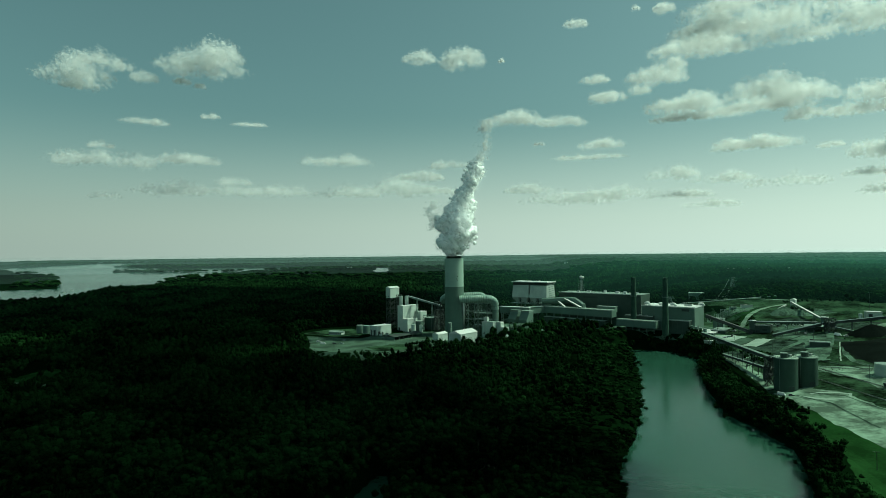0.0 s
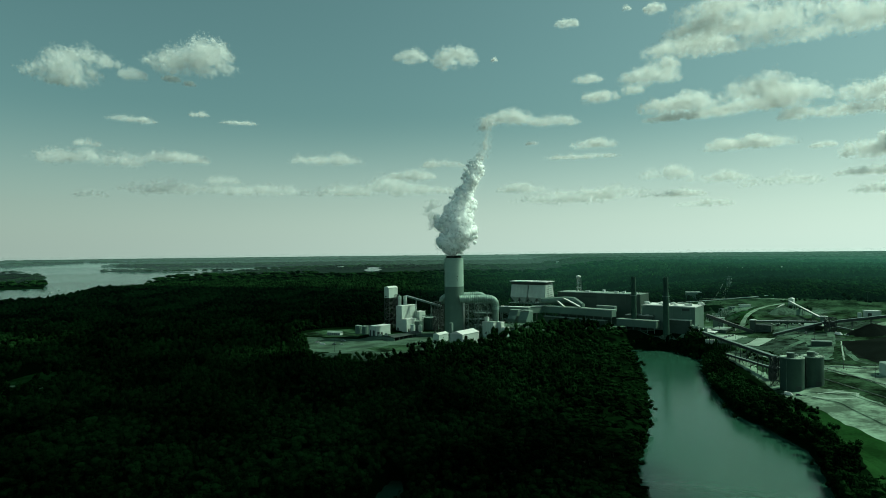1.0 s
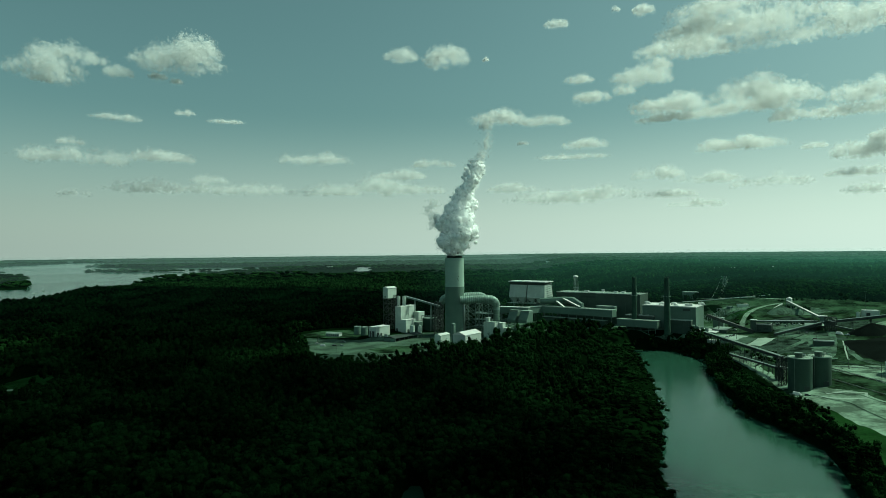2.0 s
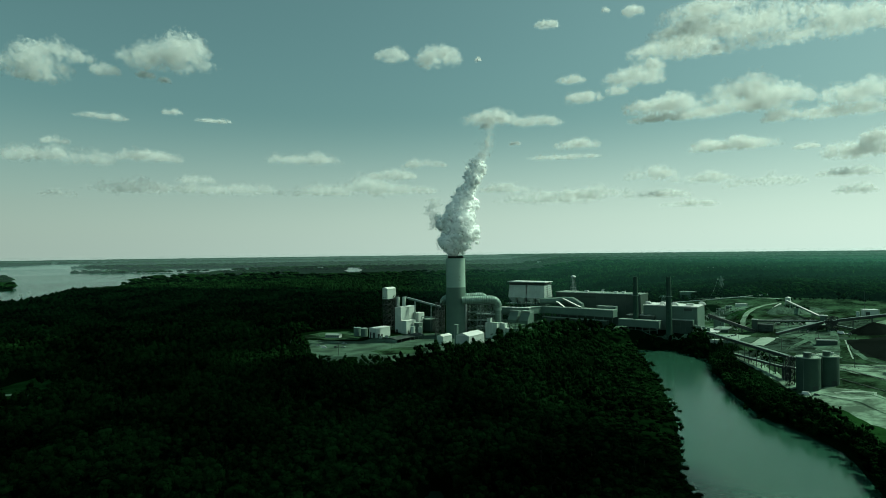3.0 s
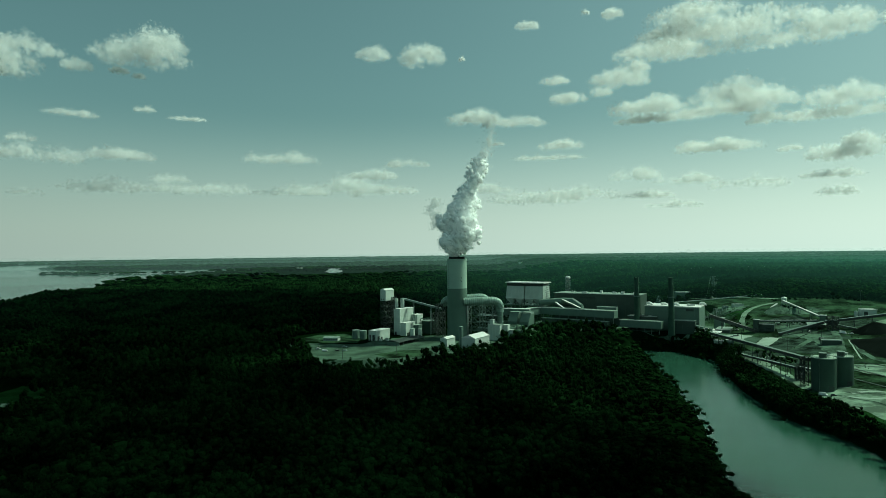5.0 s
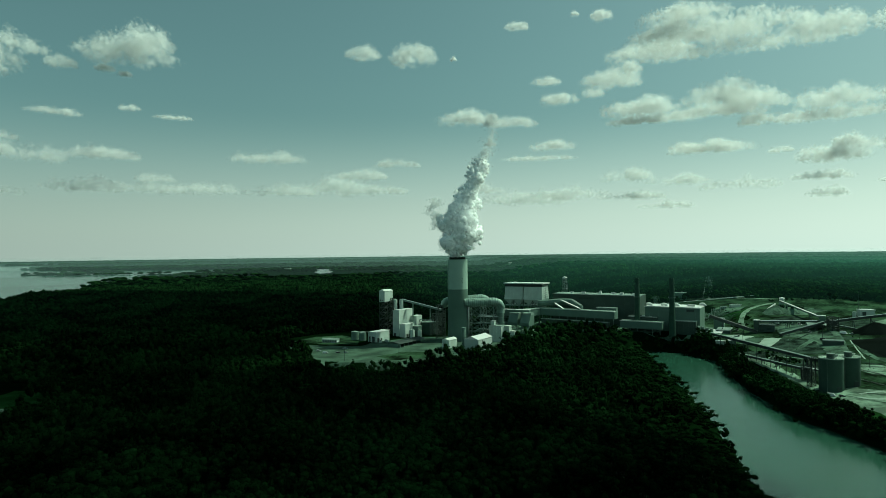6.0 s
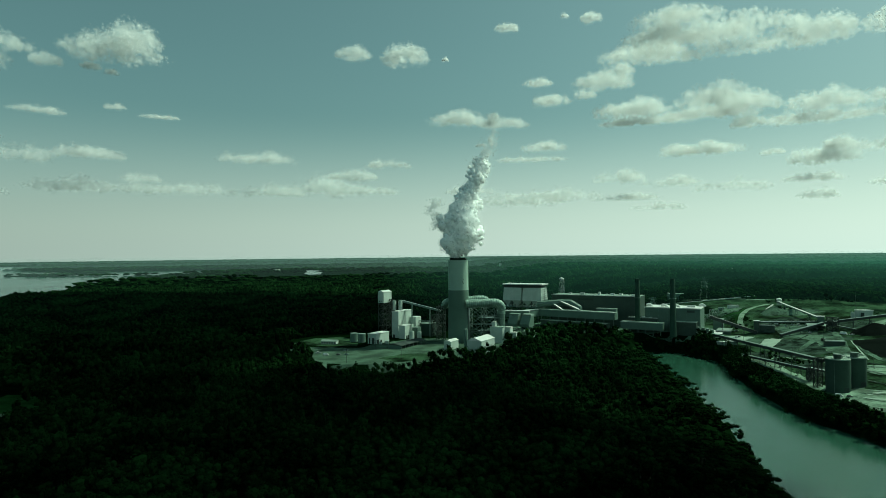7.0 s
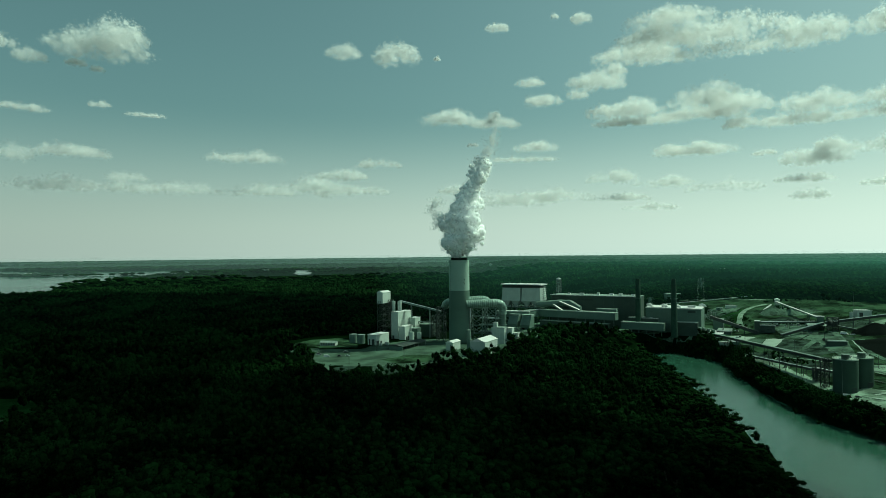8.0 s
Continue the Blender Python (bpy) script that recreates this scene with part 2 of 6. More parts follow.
LAKE = [(-1300, 380), (-1110, 425), (-1030, 490), (-1090, 640), (-1165, 790), (-1175, 980), (-1215, 1150), (-1270, 1300), (-1440, 1480), (-1530, 1640), (-1600, 1900), (-1640, 2450), (-1780, 3300), (-1560, 4100),
        (-1900, 4600), (-2900, 4500), (-3600, 4700), (-4600, 5400), (-5600, 7400), (-6900, 9600), (-8000, 9300), (-6300, 6200), (-5600, 4900), (-5200, 4150), (-4600, 4000),
        (-3600, 3000), (-3000, 2700), (-3200, 2300), (-2900, 2000), (-2500, 1700), (-3200, 1600), (-3600, 900), (-3000, 300), (-1900, 150)]
ISLANDS = [[(-1700, 1240), (-1900, 1500), (-2230, 1850), (-2900, 2560), (-3600, 2600), (-3800, 1500), (-2600, 900), (-2000, 1050)],
           [(-3000, 3250), (-2350, 3180), (-2280, 3350), (-2700, 3500), (-3050, 3650), (-3350, 3700)],
           [(-2250, 3300), (-2060, 3260), (-2000, 3400), (-2230, 3480)],
           [(-4700, 5900), (-3900, 5600), (-3700, 6000), (-4600, 6600)],
           [(-3300, 4050), (-2700, 3900), (-2600, 4050), (-3200, 4250)]]
POND = [(-747, 2400), (-705, 2461), (-752, 2759), (-852, 3043), (-872, 3296), (-956, 3430), (-990, 3318), (-886, 2932), (-835, 2636)]


def inside(px, py, poly):
    """Which points lie in a polygon."""
    hit = np.zeros(np.shape(px), bool)
    for (x0, y0), (x1, y1) in zip(poly, poly[1:] + poly[:1]):
        if y0 != y1:
            hit ^= ((y0 > py) != (y1 > py)) & (px < (x1 - x0) * (py - y0) / (y1 - y0) + x0)
    return hit


def away(px, py, line, closed=True):
    """Distance to a polygon's outline."""
    d = np.full(np.shape(px), 1e9)
    ends = zip(line, line[1:] + line[:1]) if closed else zip(line, line[1:])
    for (x0, y0), (x1, y1) in ends:
        dx, dy = x1 - x0, y1 - y0
        s = np.clip(((px - x0) * dx + (py - y0) * dy) / (dx * dx + dy * dy), 0, 1)
        d = np.minimum(d, np.hypot(px - x0 - s * dx, py - y0 - s * dy))
    return d


def step(a, b, x):
    s = np.clip((x - a) / (b - a), 0, 1)
    return s * s * (3 - 2 * s)


def swell(x, y):
    return 1.6 * np.sin(x / 93 + 1.3) * np.cos(y / 121) + 1.1 * np.sin(x / 47 + y / 61) + 2.2 * np.sin(x / 310 - y / 260 + 0.6)


def height(x, y):
    """The land's true height."""
    z = -26 + swell(x, y)
    z = z + 9 * np.exp(-(((x - 48) / 62) ** 2 + ((y + 165) / 58) ** 2))
    z = z + 8 * step(120, 600, y)
    z = z - 9 * np.exp(-(((x + 85) / 90) ** 2 + ((y + 192) / 44) ** 2))
    east = step(-20, 20, (x - 255) - np.interp(-y, [-60, 10, 70, 130, 205, 290, 370, 450, 1000], [25, 25, 45, 30, 25, 22, 28, 10, 20]))
    yard = -13 + 0.118 * (np.clip(x, 250, 520) - 340) + 0.1 * np.clip(y + 20, 0, 120) + 0.052 * np.clip(y + 20, -300, 0) + 0.06 * np.clip(y - 100, 0, 170)
    z = z * (1 - east) + yard * east
    back = step(150, 320, x) * step(60, 160, y)
    z = z * (1 - back) + (yard + 0.5 * swell(x, y)) * back
    z = z + 5 * np.exp(-(((x + 165) / 34) ** 2 + ((y - 12) / 30) ** 2))
    pad = np.maximum(1 - step(1.0, 1.07, np.hypot((x + 92) / 130, (y + 20) / 130)), 1 - step(1.0, 1.15, np.hypot((x - 30) / 110, (y - 5) / 105)))
    pad = np.maximum(pad, 1 - step(1.0, 1.25, np.hypot((x - 225) / 130, (y - 90) / 125)))
    level = -16 + 5 * step(60, 260, x)
    z = z * (1 - pad) + level * pad
    for pool, bed in ((RIVER, -38.0), (COVE, -38.0), (LAKE, -42.0), (POND, -16.0)):
        span = 22.0 if pool in (RIVER, COVE) else 60.0
        out = away(x, y, pool) * np.where(inside(x, y, pool), -1, 1)
        k = 1 - step(-4, span, out)
        if pool is POND:
            z = z * (1 - k) + (-13.5) * k
        z = np.where(out < 0, bed, z * (1 - k) + np.minimum(z, WATER + 0.5 + np.maximum(out, 0) * (0.2 if pool is RIVER else 0.4)) * k)
    for isle in ISLANDS:
        z = np.where(inside(x, y, isle), WATER + 3, z)
    return z


def settle(x, y, z):
    """Draws land beyond the flat part in, so that the horizon lies where it is seen."""
    dx, dy = x - EYE[0], y - EYE[1]
    d = np.maximum(np.hypot(dx, dy), 1e-6)
    over = np.maximum(d - FLAT, 0)
    near = np.where(over > 0, FLAT + over / (1 + over / REACH), d)
    drop = (TOP - z) / d
    drop = np.where(over > 0, np.sqrt(drop ** 2 + (0.0066 * np.minimum(over / 4000, 1)) ** 2), drop)
    return EYE[0] + dx / d * near, EYE[1] + dy / d * near, TOP - near * drop


def ring_sheet(name, mat, az, rad, zfun, keep=None):
    a, r = np.meshgrid(np.radians(az), rad)
    x, y = EYE[0] + r * np.sin(a), EYE[1] + r * np.cos(a)
    X, Y, Z = settle(x, y, zfun(x, y))
    n = len(az)
    i, j = np.meshgrid(np.arange(len(rad) - 1), np.arange(n - 1), indexing="ij")
    q = np.stack([i * n + j, i * n + j + 1, (i + 1) * n + j + 1, (i + 1) * n + j], -1).reshape(-1, 4)
    if keep is not None:
        k = keep(x, y).ravel()
        q = q[k[q].any(1)]
    return new(name, array_mesh(name, np.stack([X, Y, Z], -1).reshape(-1, 3), q[:, ::-1], mat, True))


azimuths = np.concatenate([np.arange(-180, -54, 6.0), np.arange(-54, 54, 0.4), np.arange(54, 180.1, 6.0)])
rings = np.concatenate([np.arange(2, 1200, 9.0), 1200 * 1.055 ** np.arange(0, 75)])
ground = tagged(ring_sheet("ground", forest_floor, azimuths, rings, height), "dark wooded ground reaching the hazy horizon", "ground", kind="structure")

lake_az = np.arange(-70, -14, 0.5)
lake_rad = 1000 * 1.035 ** np.arange(0, 75)
tagged(ring_sheet("lake_water", water, lake_az, lake_rad, lambda x, y: np.full(x.shape, WATER)), "wide pale lake reflecting the hazy sky", "lake", kind="structure").name = "water_lake"


def flat_sheet(name, outline, z, mat, label, category, kind="structure"):
    s = Shape()
    s.add([(x, y, z) for x, y in outline], [tuple(range(len(outline)))])
    bm = bmesh.new()
    bm.from_mesh(mesh_of(name, s, mat))
    bmesh.ops.triangulate(bm, faces=bm.faces)
    me = bpy.data.meshes.new(name)
    bm.to_mesh(me)
    bm.free()
    me.materials.append(mat)
    return tagged(new(name, me), label, category, kind=kind)


flat_sheet("water_river", [(140, -1000), (140, -560), (130, -440), (150, -300), (170, -150), (190, 80), (300, 80), (320, -70), (300, -150), (286, -300), (270, -396), (252, -446), (245, -520), (248, -620), (265, -1000)], WATER, water, "calm green river with soft reflections of its banks", "river")
flat_sheet("water_cove", [(-60, -620), (-60, -440), (0, -415), (60, -430), (80, -620)], WATER, water, "small dark cove between the trees", "water")
px, py, pz = settle(np.array([p[0] for p in POND], float), np.array([p[1] for p in POND], float), np.full(len(POND), -12.0))
pond = Shape().add(zip(px, py, pz), [tuple(range(len(POND)))])
tagged(new("water_pond", mesh_of("water_pond", pond, water)), "bright far pond among woods", "pond", kind="structure")


def drape(name, outline, mat, label, category, lift=0.25, cell=8.0, kind="structure", ragged=4.0):
    """A surface laid on the ground within an outline."""
    xs, ys = [p[0] for p in outline], [p[1] for p in outline]
    gx, gy = np.meshgrid(np.arange(min(xs) - cell, max(xs) + cell, cell), np.arange(min(ys) - cell, max(ys) + cell, cell))
    edge = []
    for (x0, y0), (x1, y1) in zip(outline, outline[1:] + outline[:1]):
        n = max(1, int(math.hypot(x1 - x0, y1 - y0) / 5))
        for k in range(n):
            x, y = x0 + (x1 - x0) * k / n, y0 + (y1 - y0) * k / n
            w = 0.0 if not ragged else ragged
            edge.append((x + w * noise.noise(Vector((x * 0.11, y * 0.11, 3))), y + w * noise.noise(Vector((x * 0.11, y * 0.11, 9)))))
    bm = bmesh.new()
    face = bm.faces.new([bm.verts.new((x, y, 0)) for x, y in edge])
    for vals, axis in ((np.arange(min(xs) + cell, max(xs), cell), (1, 0, 0)), (np.arange(min(ys) + cell, max(ys), cell), (0, 1, 0))):
        for val in vals:
            bmesh.ops.bisect_plane(bm, geom=bm.verts[:] + bm.edges[:] + bm.faces[:], plane_co=(val * axis[0], val * axis[1], 0), plane_no=axis)
    bmesh.ops.triangulate(bm, faces=bm.faces)
    co = np.array([v.co[:] for v in bm.verts])
    z = height(co[:, 0], co[:, 1]) + lift
    for v, h in zip(bm.verts, z):
        v.co.z = h
    bmesh.ops.recalc_face_normals(bm, faces=bm.faces)
    me = bpy.data.meshes.new(name)
    bm.to_mesh(me)
    bm.free()
    me.materials.append(mat)
    ob = tagged(new(name, me), label, category, kind=kind)
    if me.polygons[0].normal.z < 0:
        me.flip_normals()
    return ob


# ---- haze painted as glowing shells ----
def haze_glow_material(name, strength, low, high, color, bright, spread):
    """Thin distant haze painted as emission, densest at the ground and fading upwards; brighter on the sun's side."""
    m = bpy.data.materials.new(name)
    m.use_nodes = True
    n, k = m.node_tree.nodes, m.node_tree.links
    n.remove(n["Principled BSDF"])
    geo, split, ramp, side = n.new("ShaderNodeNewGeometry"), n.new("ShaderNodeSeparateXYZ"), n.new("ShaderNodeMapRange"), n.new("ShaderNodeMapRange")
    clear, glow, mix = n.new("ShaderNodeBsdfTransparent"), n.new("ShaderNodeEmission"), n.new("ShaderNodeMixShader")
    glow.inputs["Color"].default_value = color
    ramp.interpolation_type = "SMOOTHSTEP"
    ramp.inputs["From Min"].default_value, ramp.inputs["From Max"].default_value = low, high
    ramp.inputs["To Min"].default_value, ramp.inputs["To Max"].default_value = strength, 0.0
    # sunward brightening is put into the emission by X position
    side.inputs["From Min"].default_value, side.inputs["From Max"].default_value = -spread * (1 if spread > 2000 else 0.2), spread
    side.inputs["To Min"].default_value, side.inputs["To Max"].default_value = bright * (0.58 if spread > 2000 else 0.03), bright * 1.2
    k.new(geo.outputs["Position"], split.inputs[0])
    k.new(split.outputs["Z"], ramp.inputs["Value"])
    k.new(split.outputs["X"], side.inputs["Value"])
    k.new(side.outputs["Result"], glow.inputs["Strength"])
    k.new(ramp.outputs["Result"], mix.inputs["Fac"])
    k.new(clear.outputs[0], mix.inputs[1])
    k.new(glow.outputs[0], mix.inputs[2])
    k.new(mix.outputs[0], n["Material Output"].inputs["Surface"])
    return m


# glowing shells added one behind another to lighten land and horizon with distance
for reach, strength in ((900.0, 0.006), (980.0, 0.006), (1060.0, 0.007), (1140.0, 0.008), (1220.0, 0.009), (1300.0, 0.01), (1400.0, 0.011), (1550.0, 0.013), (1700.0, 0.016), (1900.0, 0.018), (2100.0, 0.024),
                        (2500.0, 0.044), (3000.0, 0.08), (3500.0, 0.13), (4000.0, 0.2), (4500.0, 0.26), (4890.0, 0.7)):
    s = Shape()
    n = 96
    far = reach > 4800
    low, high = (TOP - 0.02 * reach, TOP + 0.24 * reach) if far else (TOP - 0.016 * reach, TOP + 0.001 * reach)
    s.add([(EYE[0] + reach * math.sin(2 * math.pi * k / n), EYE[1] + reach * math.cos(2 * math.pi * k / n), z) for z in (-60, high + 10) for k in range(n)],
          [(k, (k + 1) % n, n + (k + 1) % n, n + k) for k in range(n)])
    haze_glow = haze_glow_material("painted_haze", strength, low, high, (1.0, 0.95, 0.98, 1) if far else ((0.42, 0.96, 0.74, 1) if reach < 2200 else (0.7, 0.95, 0.91, 1)), 1.0 if far else 0.75, 3500 if reach > 2300 else 0.6 * reach)
    tagged(new("backdrop_haze_glow", mesh_of("backdrop_haze_glow", s, haze_glow, True)), "glowing shell painted as pale haze in the far distance", "haze", kind="structure")


def road(name, line, width, mat, label, category="road", lift=0.45):
    """A strip of even width along a line, laid on the ground."""
    left, right = [], []
    for k, (x, y) in enumerate(line):
        (x0, y0), (x1, y1) = line[max(k - 1, 0)], line[min(k + 1, len(line) - 1)]
        d = math.hypot(x1 - x0, y1 - y0)
        nx, ny = -(y1 - y0) / d * width / 2, (x1 - x0) / d * width / 2
        left.append((x + nx, y + ny))
        right.append((x - nx, y - ny))
    return drape(name, left + right[::-1], mat, label, category, lift, 7.0, ragged=0.8)

# ---- woods ----
def crown_near(seed, leaves=230, tall=1.0, boughs=(7, 10), spray=(0.022, 0.05)):
    """Leaf sprays over several boughs round a dark heart, within a crown about 1 wide and tall; four-cornered sprays."""
    r = np.random.default_rng(seed)
    n = int(r.integers(*boughs))
    mid = np.stack([r.normal(0, 0.21, n), r.normal(0, 0.21, n), r.uniform(-0.18, 0.42, n) * tall], -1)
    size = r.uniform(0.2, 0.33, n)
    pick = r.integers(0, n, leaves)
    d = r.normal(size=(leaves, 3))
    d[:, 2] = np.abs(d[:, 2]) * 1.1 - 0.25
    d /= np.linalg.norm(d, axis=1, keepdims=True)
    c = mid[pick] + d * size[pick, None] * r.uniform(0.8, 1.12, (leaves, 1))
    nrm = d + r.normal(0, 0.45, (leaves, 3))
    nrm /= np.linalg.norm(nrm, axis=1, keepdims=True)
    a = np.cross(nrm, r.normal(size=(leaves, 3)))
    a /= np.linalg.norm(a, axis=1, keepdims=True)
    b = np.cross(nrm, a)
    w = r.uniform(*spray, (leaves, 1))
    quad = np.stack([c - a * w * 1.3, c - b * w * 0.8 + nrm * w * 0.25, c + a * w * 1.2, c + b * w * 0.9 - nrm * w * 0.2], 1).reshape(-1, 3)
    f = np.arange(leaves * 4).reshape(-1, 4)
    tri = np.concatenate([f[:, [0, 1, 2]], f[:, [0, 2, 3]]])
    bv, bf = BALL[1]
    verts, tris, k = [quad], [tri], len(quad)
    for m, s in zip(mid, size):
        verts.append(m + bv * s * 0.74 * r.uniform(0.85, 1.1, (len(bv), 1)))
        tris.append(bf + k)
        k += len(bv)
    return np.concatenate(verts), np.concatenate(tris)


def crown_mid(seed, lumps=3, leaves=44):
    """A few uneven leafy lumps."""
    r = np.random.default_rng(seed)
    verts, tris, k = [], [], 0
    bv, bf = BALL[1]
    for i in range(lumps):
        c = np.array([r.normal(0, 0.2), r.normal(0, 0.2), r.uniform(-0.12, 0.32)])
        verts.append(c + bv * r.uniform(0.2, 0.34) * r.uniform(0.75, 1.22, (len(bv), 1)))
        tris.append(bf + k)
        k += len(bv)
    d = r.normal(size=(leaves, 3))
    d[:, 2] = np.abs(d[:, 2])
    d /= np.linalg.norm(d, axis=1, keepdims=True)
    c = d * r.uniform(0.36, 0.5, (leaves, 1)) * [1, 1, 0.9] + [0, 0, 0.08]
    a = np.cross(d, r.normal(size=(leaves, 3)))
    a /= np.linalg.norm(a, axis=1, keepdims=True)
    b = np.cross(d + r.normal(0, 0.4, (leaves, 3)), a)
    w = r.uniform(0.03, 0.06, (leaves, 1))
    verts.append(np.stack([c - a * w, c + a * w, c + b * w * 1.4], 1).reshape(-1, 3))
    tris.append(np.arange(leaves * 3).reshape(-1, 3) + k)
    return np.concatenate(verts), np.concatenate(tris)


def crown_far(seed):
    r = np.random.default_rng(seed)
    bv, bf = BALL[1]
    return bv * 0.5 * r.uniform(0.65, 1.35, (len(bv), 1)), bf


def scatter(crowns, x, y, z, wide, tall, turn):
    """One mesh's corners and triangles out of many crowns."""
    verts, tris, k = [], [], 0
    kind = rng.integers(0, len(crowns), len(x))
    for q, (cv, cf) in enumerate(crowns):
        i = np.where(kind == q)[0]
        if not len(i):
            continue
        ca, sa = np.cos(turn[i])[:, None], np.sin(turn[i])[:, None]
        vx = (cv[None, :, 0] * ca - cv[None, :, 1] * sa) * wide[i, None] + x[i, None]
        vy = (cv[None, :, 0] * sa + cv[None, :, 1] * ca) * wide[i, None] + y[i, None]
        vz = cv[None, :, 2] * tall[i, None] + z[i, None]
        verts.append(np.stack([vx, vy, vz], -1).reshape(-1, 3))
        tris.append((cf[None] + (np.arange(len(i)) * len(cv))[:, None, None]).reshape(-1, 3) + k)
        k += len(i) * len(cv)
    return np.concatenate(verts), np.concatenate(tris)


def jitter_grid(x0, x1, y0, y1, gap):
    gx, gy = np.meshgrid(np.arange(x0, x1, gap), np.arange(y0, y1, gap))
    return (gx + rng.uniform(-0.42, 0.42, gx.shape) * gap).ravel(), (gy + rng.uniform(-0.42, 0.42, gy.shape) * gap).ravel()


# where no trees grow: the yards, roads and water
PARKING_SIDE = [(-215, 20), (-222, -20), (-196, -56), (-160, -95), (-150, -134), (-123, -160), (-92, -160), (-60, -155), (-28, -140), (-6, -112), (8, -128), (45, -118), (52, -60), (80, -34),
                (92, 0), (70, 60), (-10, 105), (-120, 85), (-175, 60)]
PLANT = [(60, 60), (82, -10), (95, 20), (130, 55), (200, 34), (238, 16), (262, 6), (296, -14), (330, -40), (345, 60), (260, 140), (140, 260), (20, 220)]
EAST = [(300, 60), (303, -75), (298, -190), (285, -300), (288, -372), (262, -455), (250, -600), (700, -700), (1000, -300), (800, -90), (640, 40), (520, 110), (470, 165), (400, 215), (300, 240)]
GLADE = [(-384, -228), (-358, -228), (-328, -270), (-304, -338), (-330, -380), (-384, -380)]


def open_land(x, y):
    o = inside(x, y, PARKING_SIDE) | inside(x, y, PLANT) | inside(x, y, EAST) | inside(x, y, GLADE)
    for pool in (RIVER, COVE, LAKE, POND):
        o |= inside(x, y, pool) & ~np.logical_or.reduce([inside(x, y, i) for i in ISLANDS])
    return o


def in_view(x, y, spread=53):
    az = np.degrees(np.arctan2(x - EYE[0], y - EYE[1]))
    return np.abs(az) < spread


near_crowns = [crown_near(s, 180) for s in range(8)]
leafy_crowns = [crown_near(30 + s, 95, 1.0, (4, 6), (0.03, 0.062)) for s in range(8)]
mid_crowns = [crown_mid(50 + s, 3, 32) for s in range(6)]
light_crowns = [crown_mid(70 + s, 2, 18) for s in range(6)]
far_crowns = [crown_far(90 + s) for s in range(6)]


def grow(x, y, wide_range, tall_range):
    """Sizes and places of trees that stand at these spots."""
    wide = rng.uniform(*wide_range, len(x))
    tall = rng.uniform(*tall_range, len(x))
    east = (x > 225) & (y < 10)                       # lower growth on the far bank
    low = np.where(y < -458, np.clip(0.28 + away(x, y, RIVER) / 70, 0.28, 1), np.clip(0.22 + away(x, y, RIVER) / 75, 0.22, 1))      # and towards the water
    return x, y, height(x, y) - 4.5 * east - 10 * (1 - low) * ~east, wide * np.where(east, 0.72, 0.85 + 0.15 * low), tall * np.where(east, 0.62, np.maximum(low, 0.45)), rng.uniform(0, 6.28, len(x))


# nearest woods: whole trees
x, y = jitter_grid(-420, 340, -640, -130, 7.6)
dist = np.hypot(x - EYE[0], y - EYE[1])
ok = ~open_land(x, y) & ~((x > 277) & (y > -250)) & (away(x, y, RIVER) > np.where(y < -395, 1.0, 2.5)) & in_view(x, y, 56) & (dist > 150) & (dist < 405)
x, y, dist = x[ok], y[ok], dist[ok]
order = np.argsort(np.hypot(x - 120, y + 430))
first, rest = order[:150], order[150:]

limb_shape = Shape()
limb_shape.tube([(0, 0, 0), (0.01, 0, 0.3), (0.0, 0.01, 0.62)], [0.026, 0.018, 0.008], 7)
for k in range(5):
    a = k * 1.26
    z = 0.28 + 0.06 * k
    limb_shape.tube([(0, 0, z), (0.1 * math.cos(a), 0.1 * math.sin(a), z + 0.09), (0.22 * math.cos(a), 0.22 * math.sin(a), z + 0.15)], [0.011, 0.007, 0.003], 5)
trunk_mesh = mesh_of("trunk", limb_shape, bark, True)
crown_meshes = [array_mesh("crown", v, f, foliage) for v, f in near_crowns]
for n, i in enumerate(first):
    w, h = rng.uniform(7, 12.5), rng.uniform(14, 20.5)
    if x[i] > 225:
        w, h = w * 0.72, h * 0.58
    else:
        shore = float(away(x[i], y[i], RIVER))
        h *= min(1, 0.3 + shore / 70 if y[i] < -458 else 0.2 + shore / 95)
    tree = thing("tree", "broad leafy green tree in the dense riverside wood", "tree", "trees of the riverside wood", (x[i], y[i], float(height(x[i:i + 1], y[i:i + 1])[0]) - 0.3))
    tree.rotation_euler.z = rng.uniform(0, 6.28)
    trunk = new("trunk", trunk_mesh)
    trunk.parent, trunk.scale = tree, (h, h, h)
    crown = new("crown", crown_meshes[n % len(crown_meshes)])
    crown.parent, crown.location, crown.scale = tree, (0, 0, h * 0.68), (w, w, h * 0.52)

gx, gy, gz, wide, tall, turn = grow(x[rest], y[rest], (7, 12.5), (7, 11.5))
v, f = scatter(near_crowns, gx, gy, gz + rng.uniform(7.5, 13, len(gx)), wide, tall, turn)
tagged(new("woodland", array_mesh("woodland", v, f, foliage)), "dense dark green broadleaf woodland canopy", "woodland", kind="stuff")

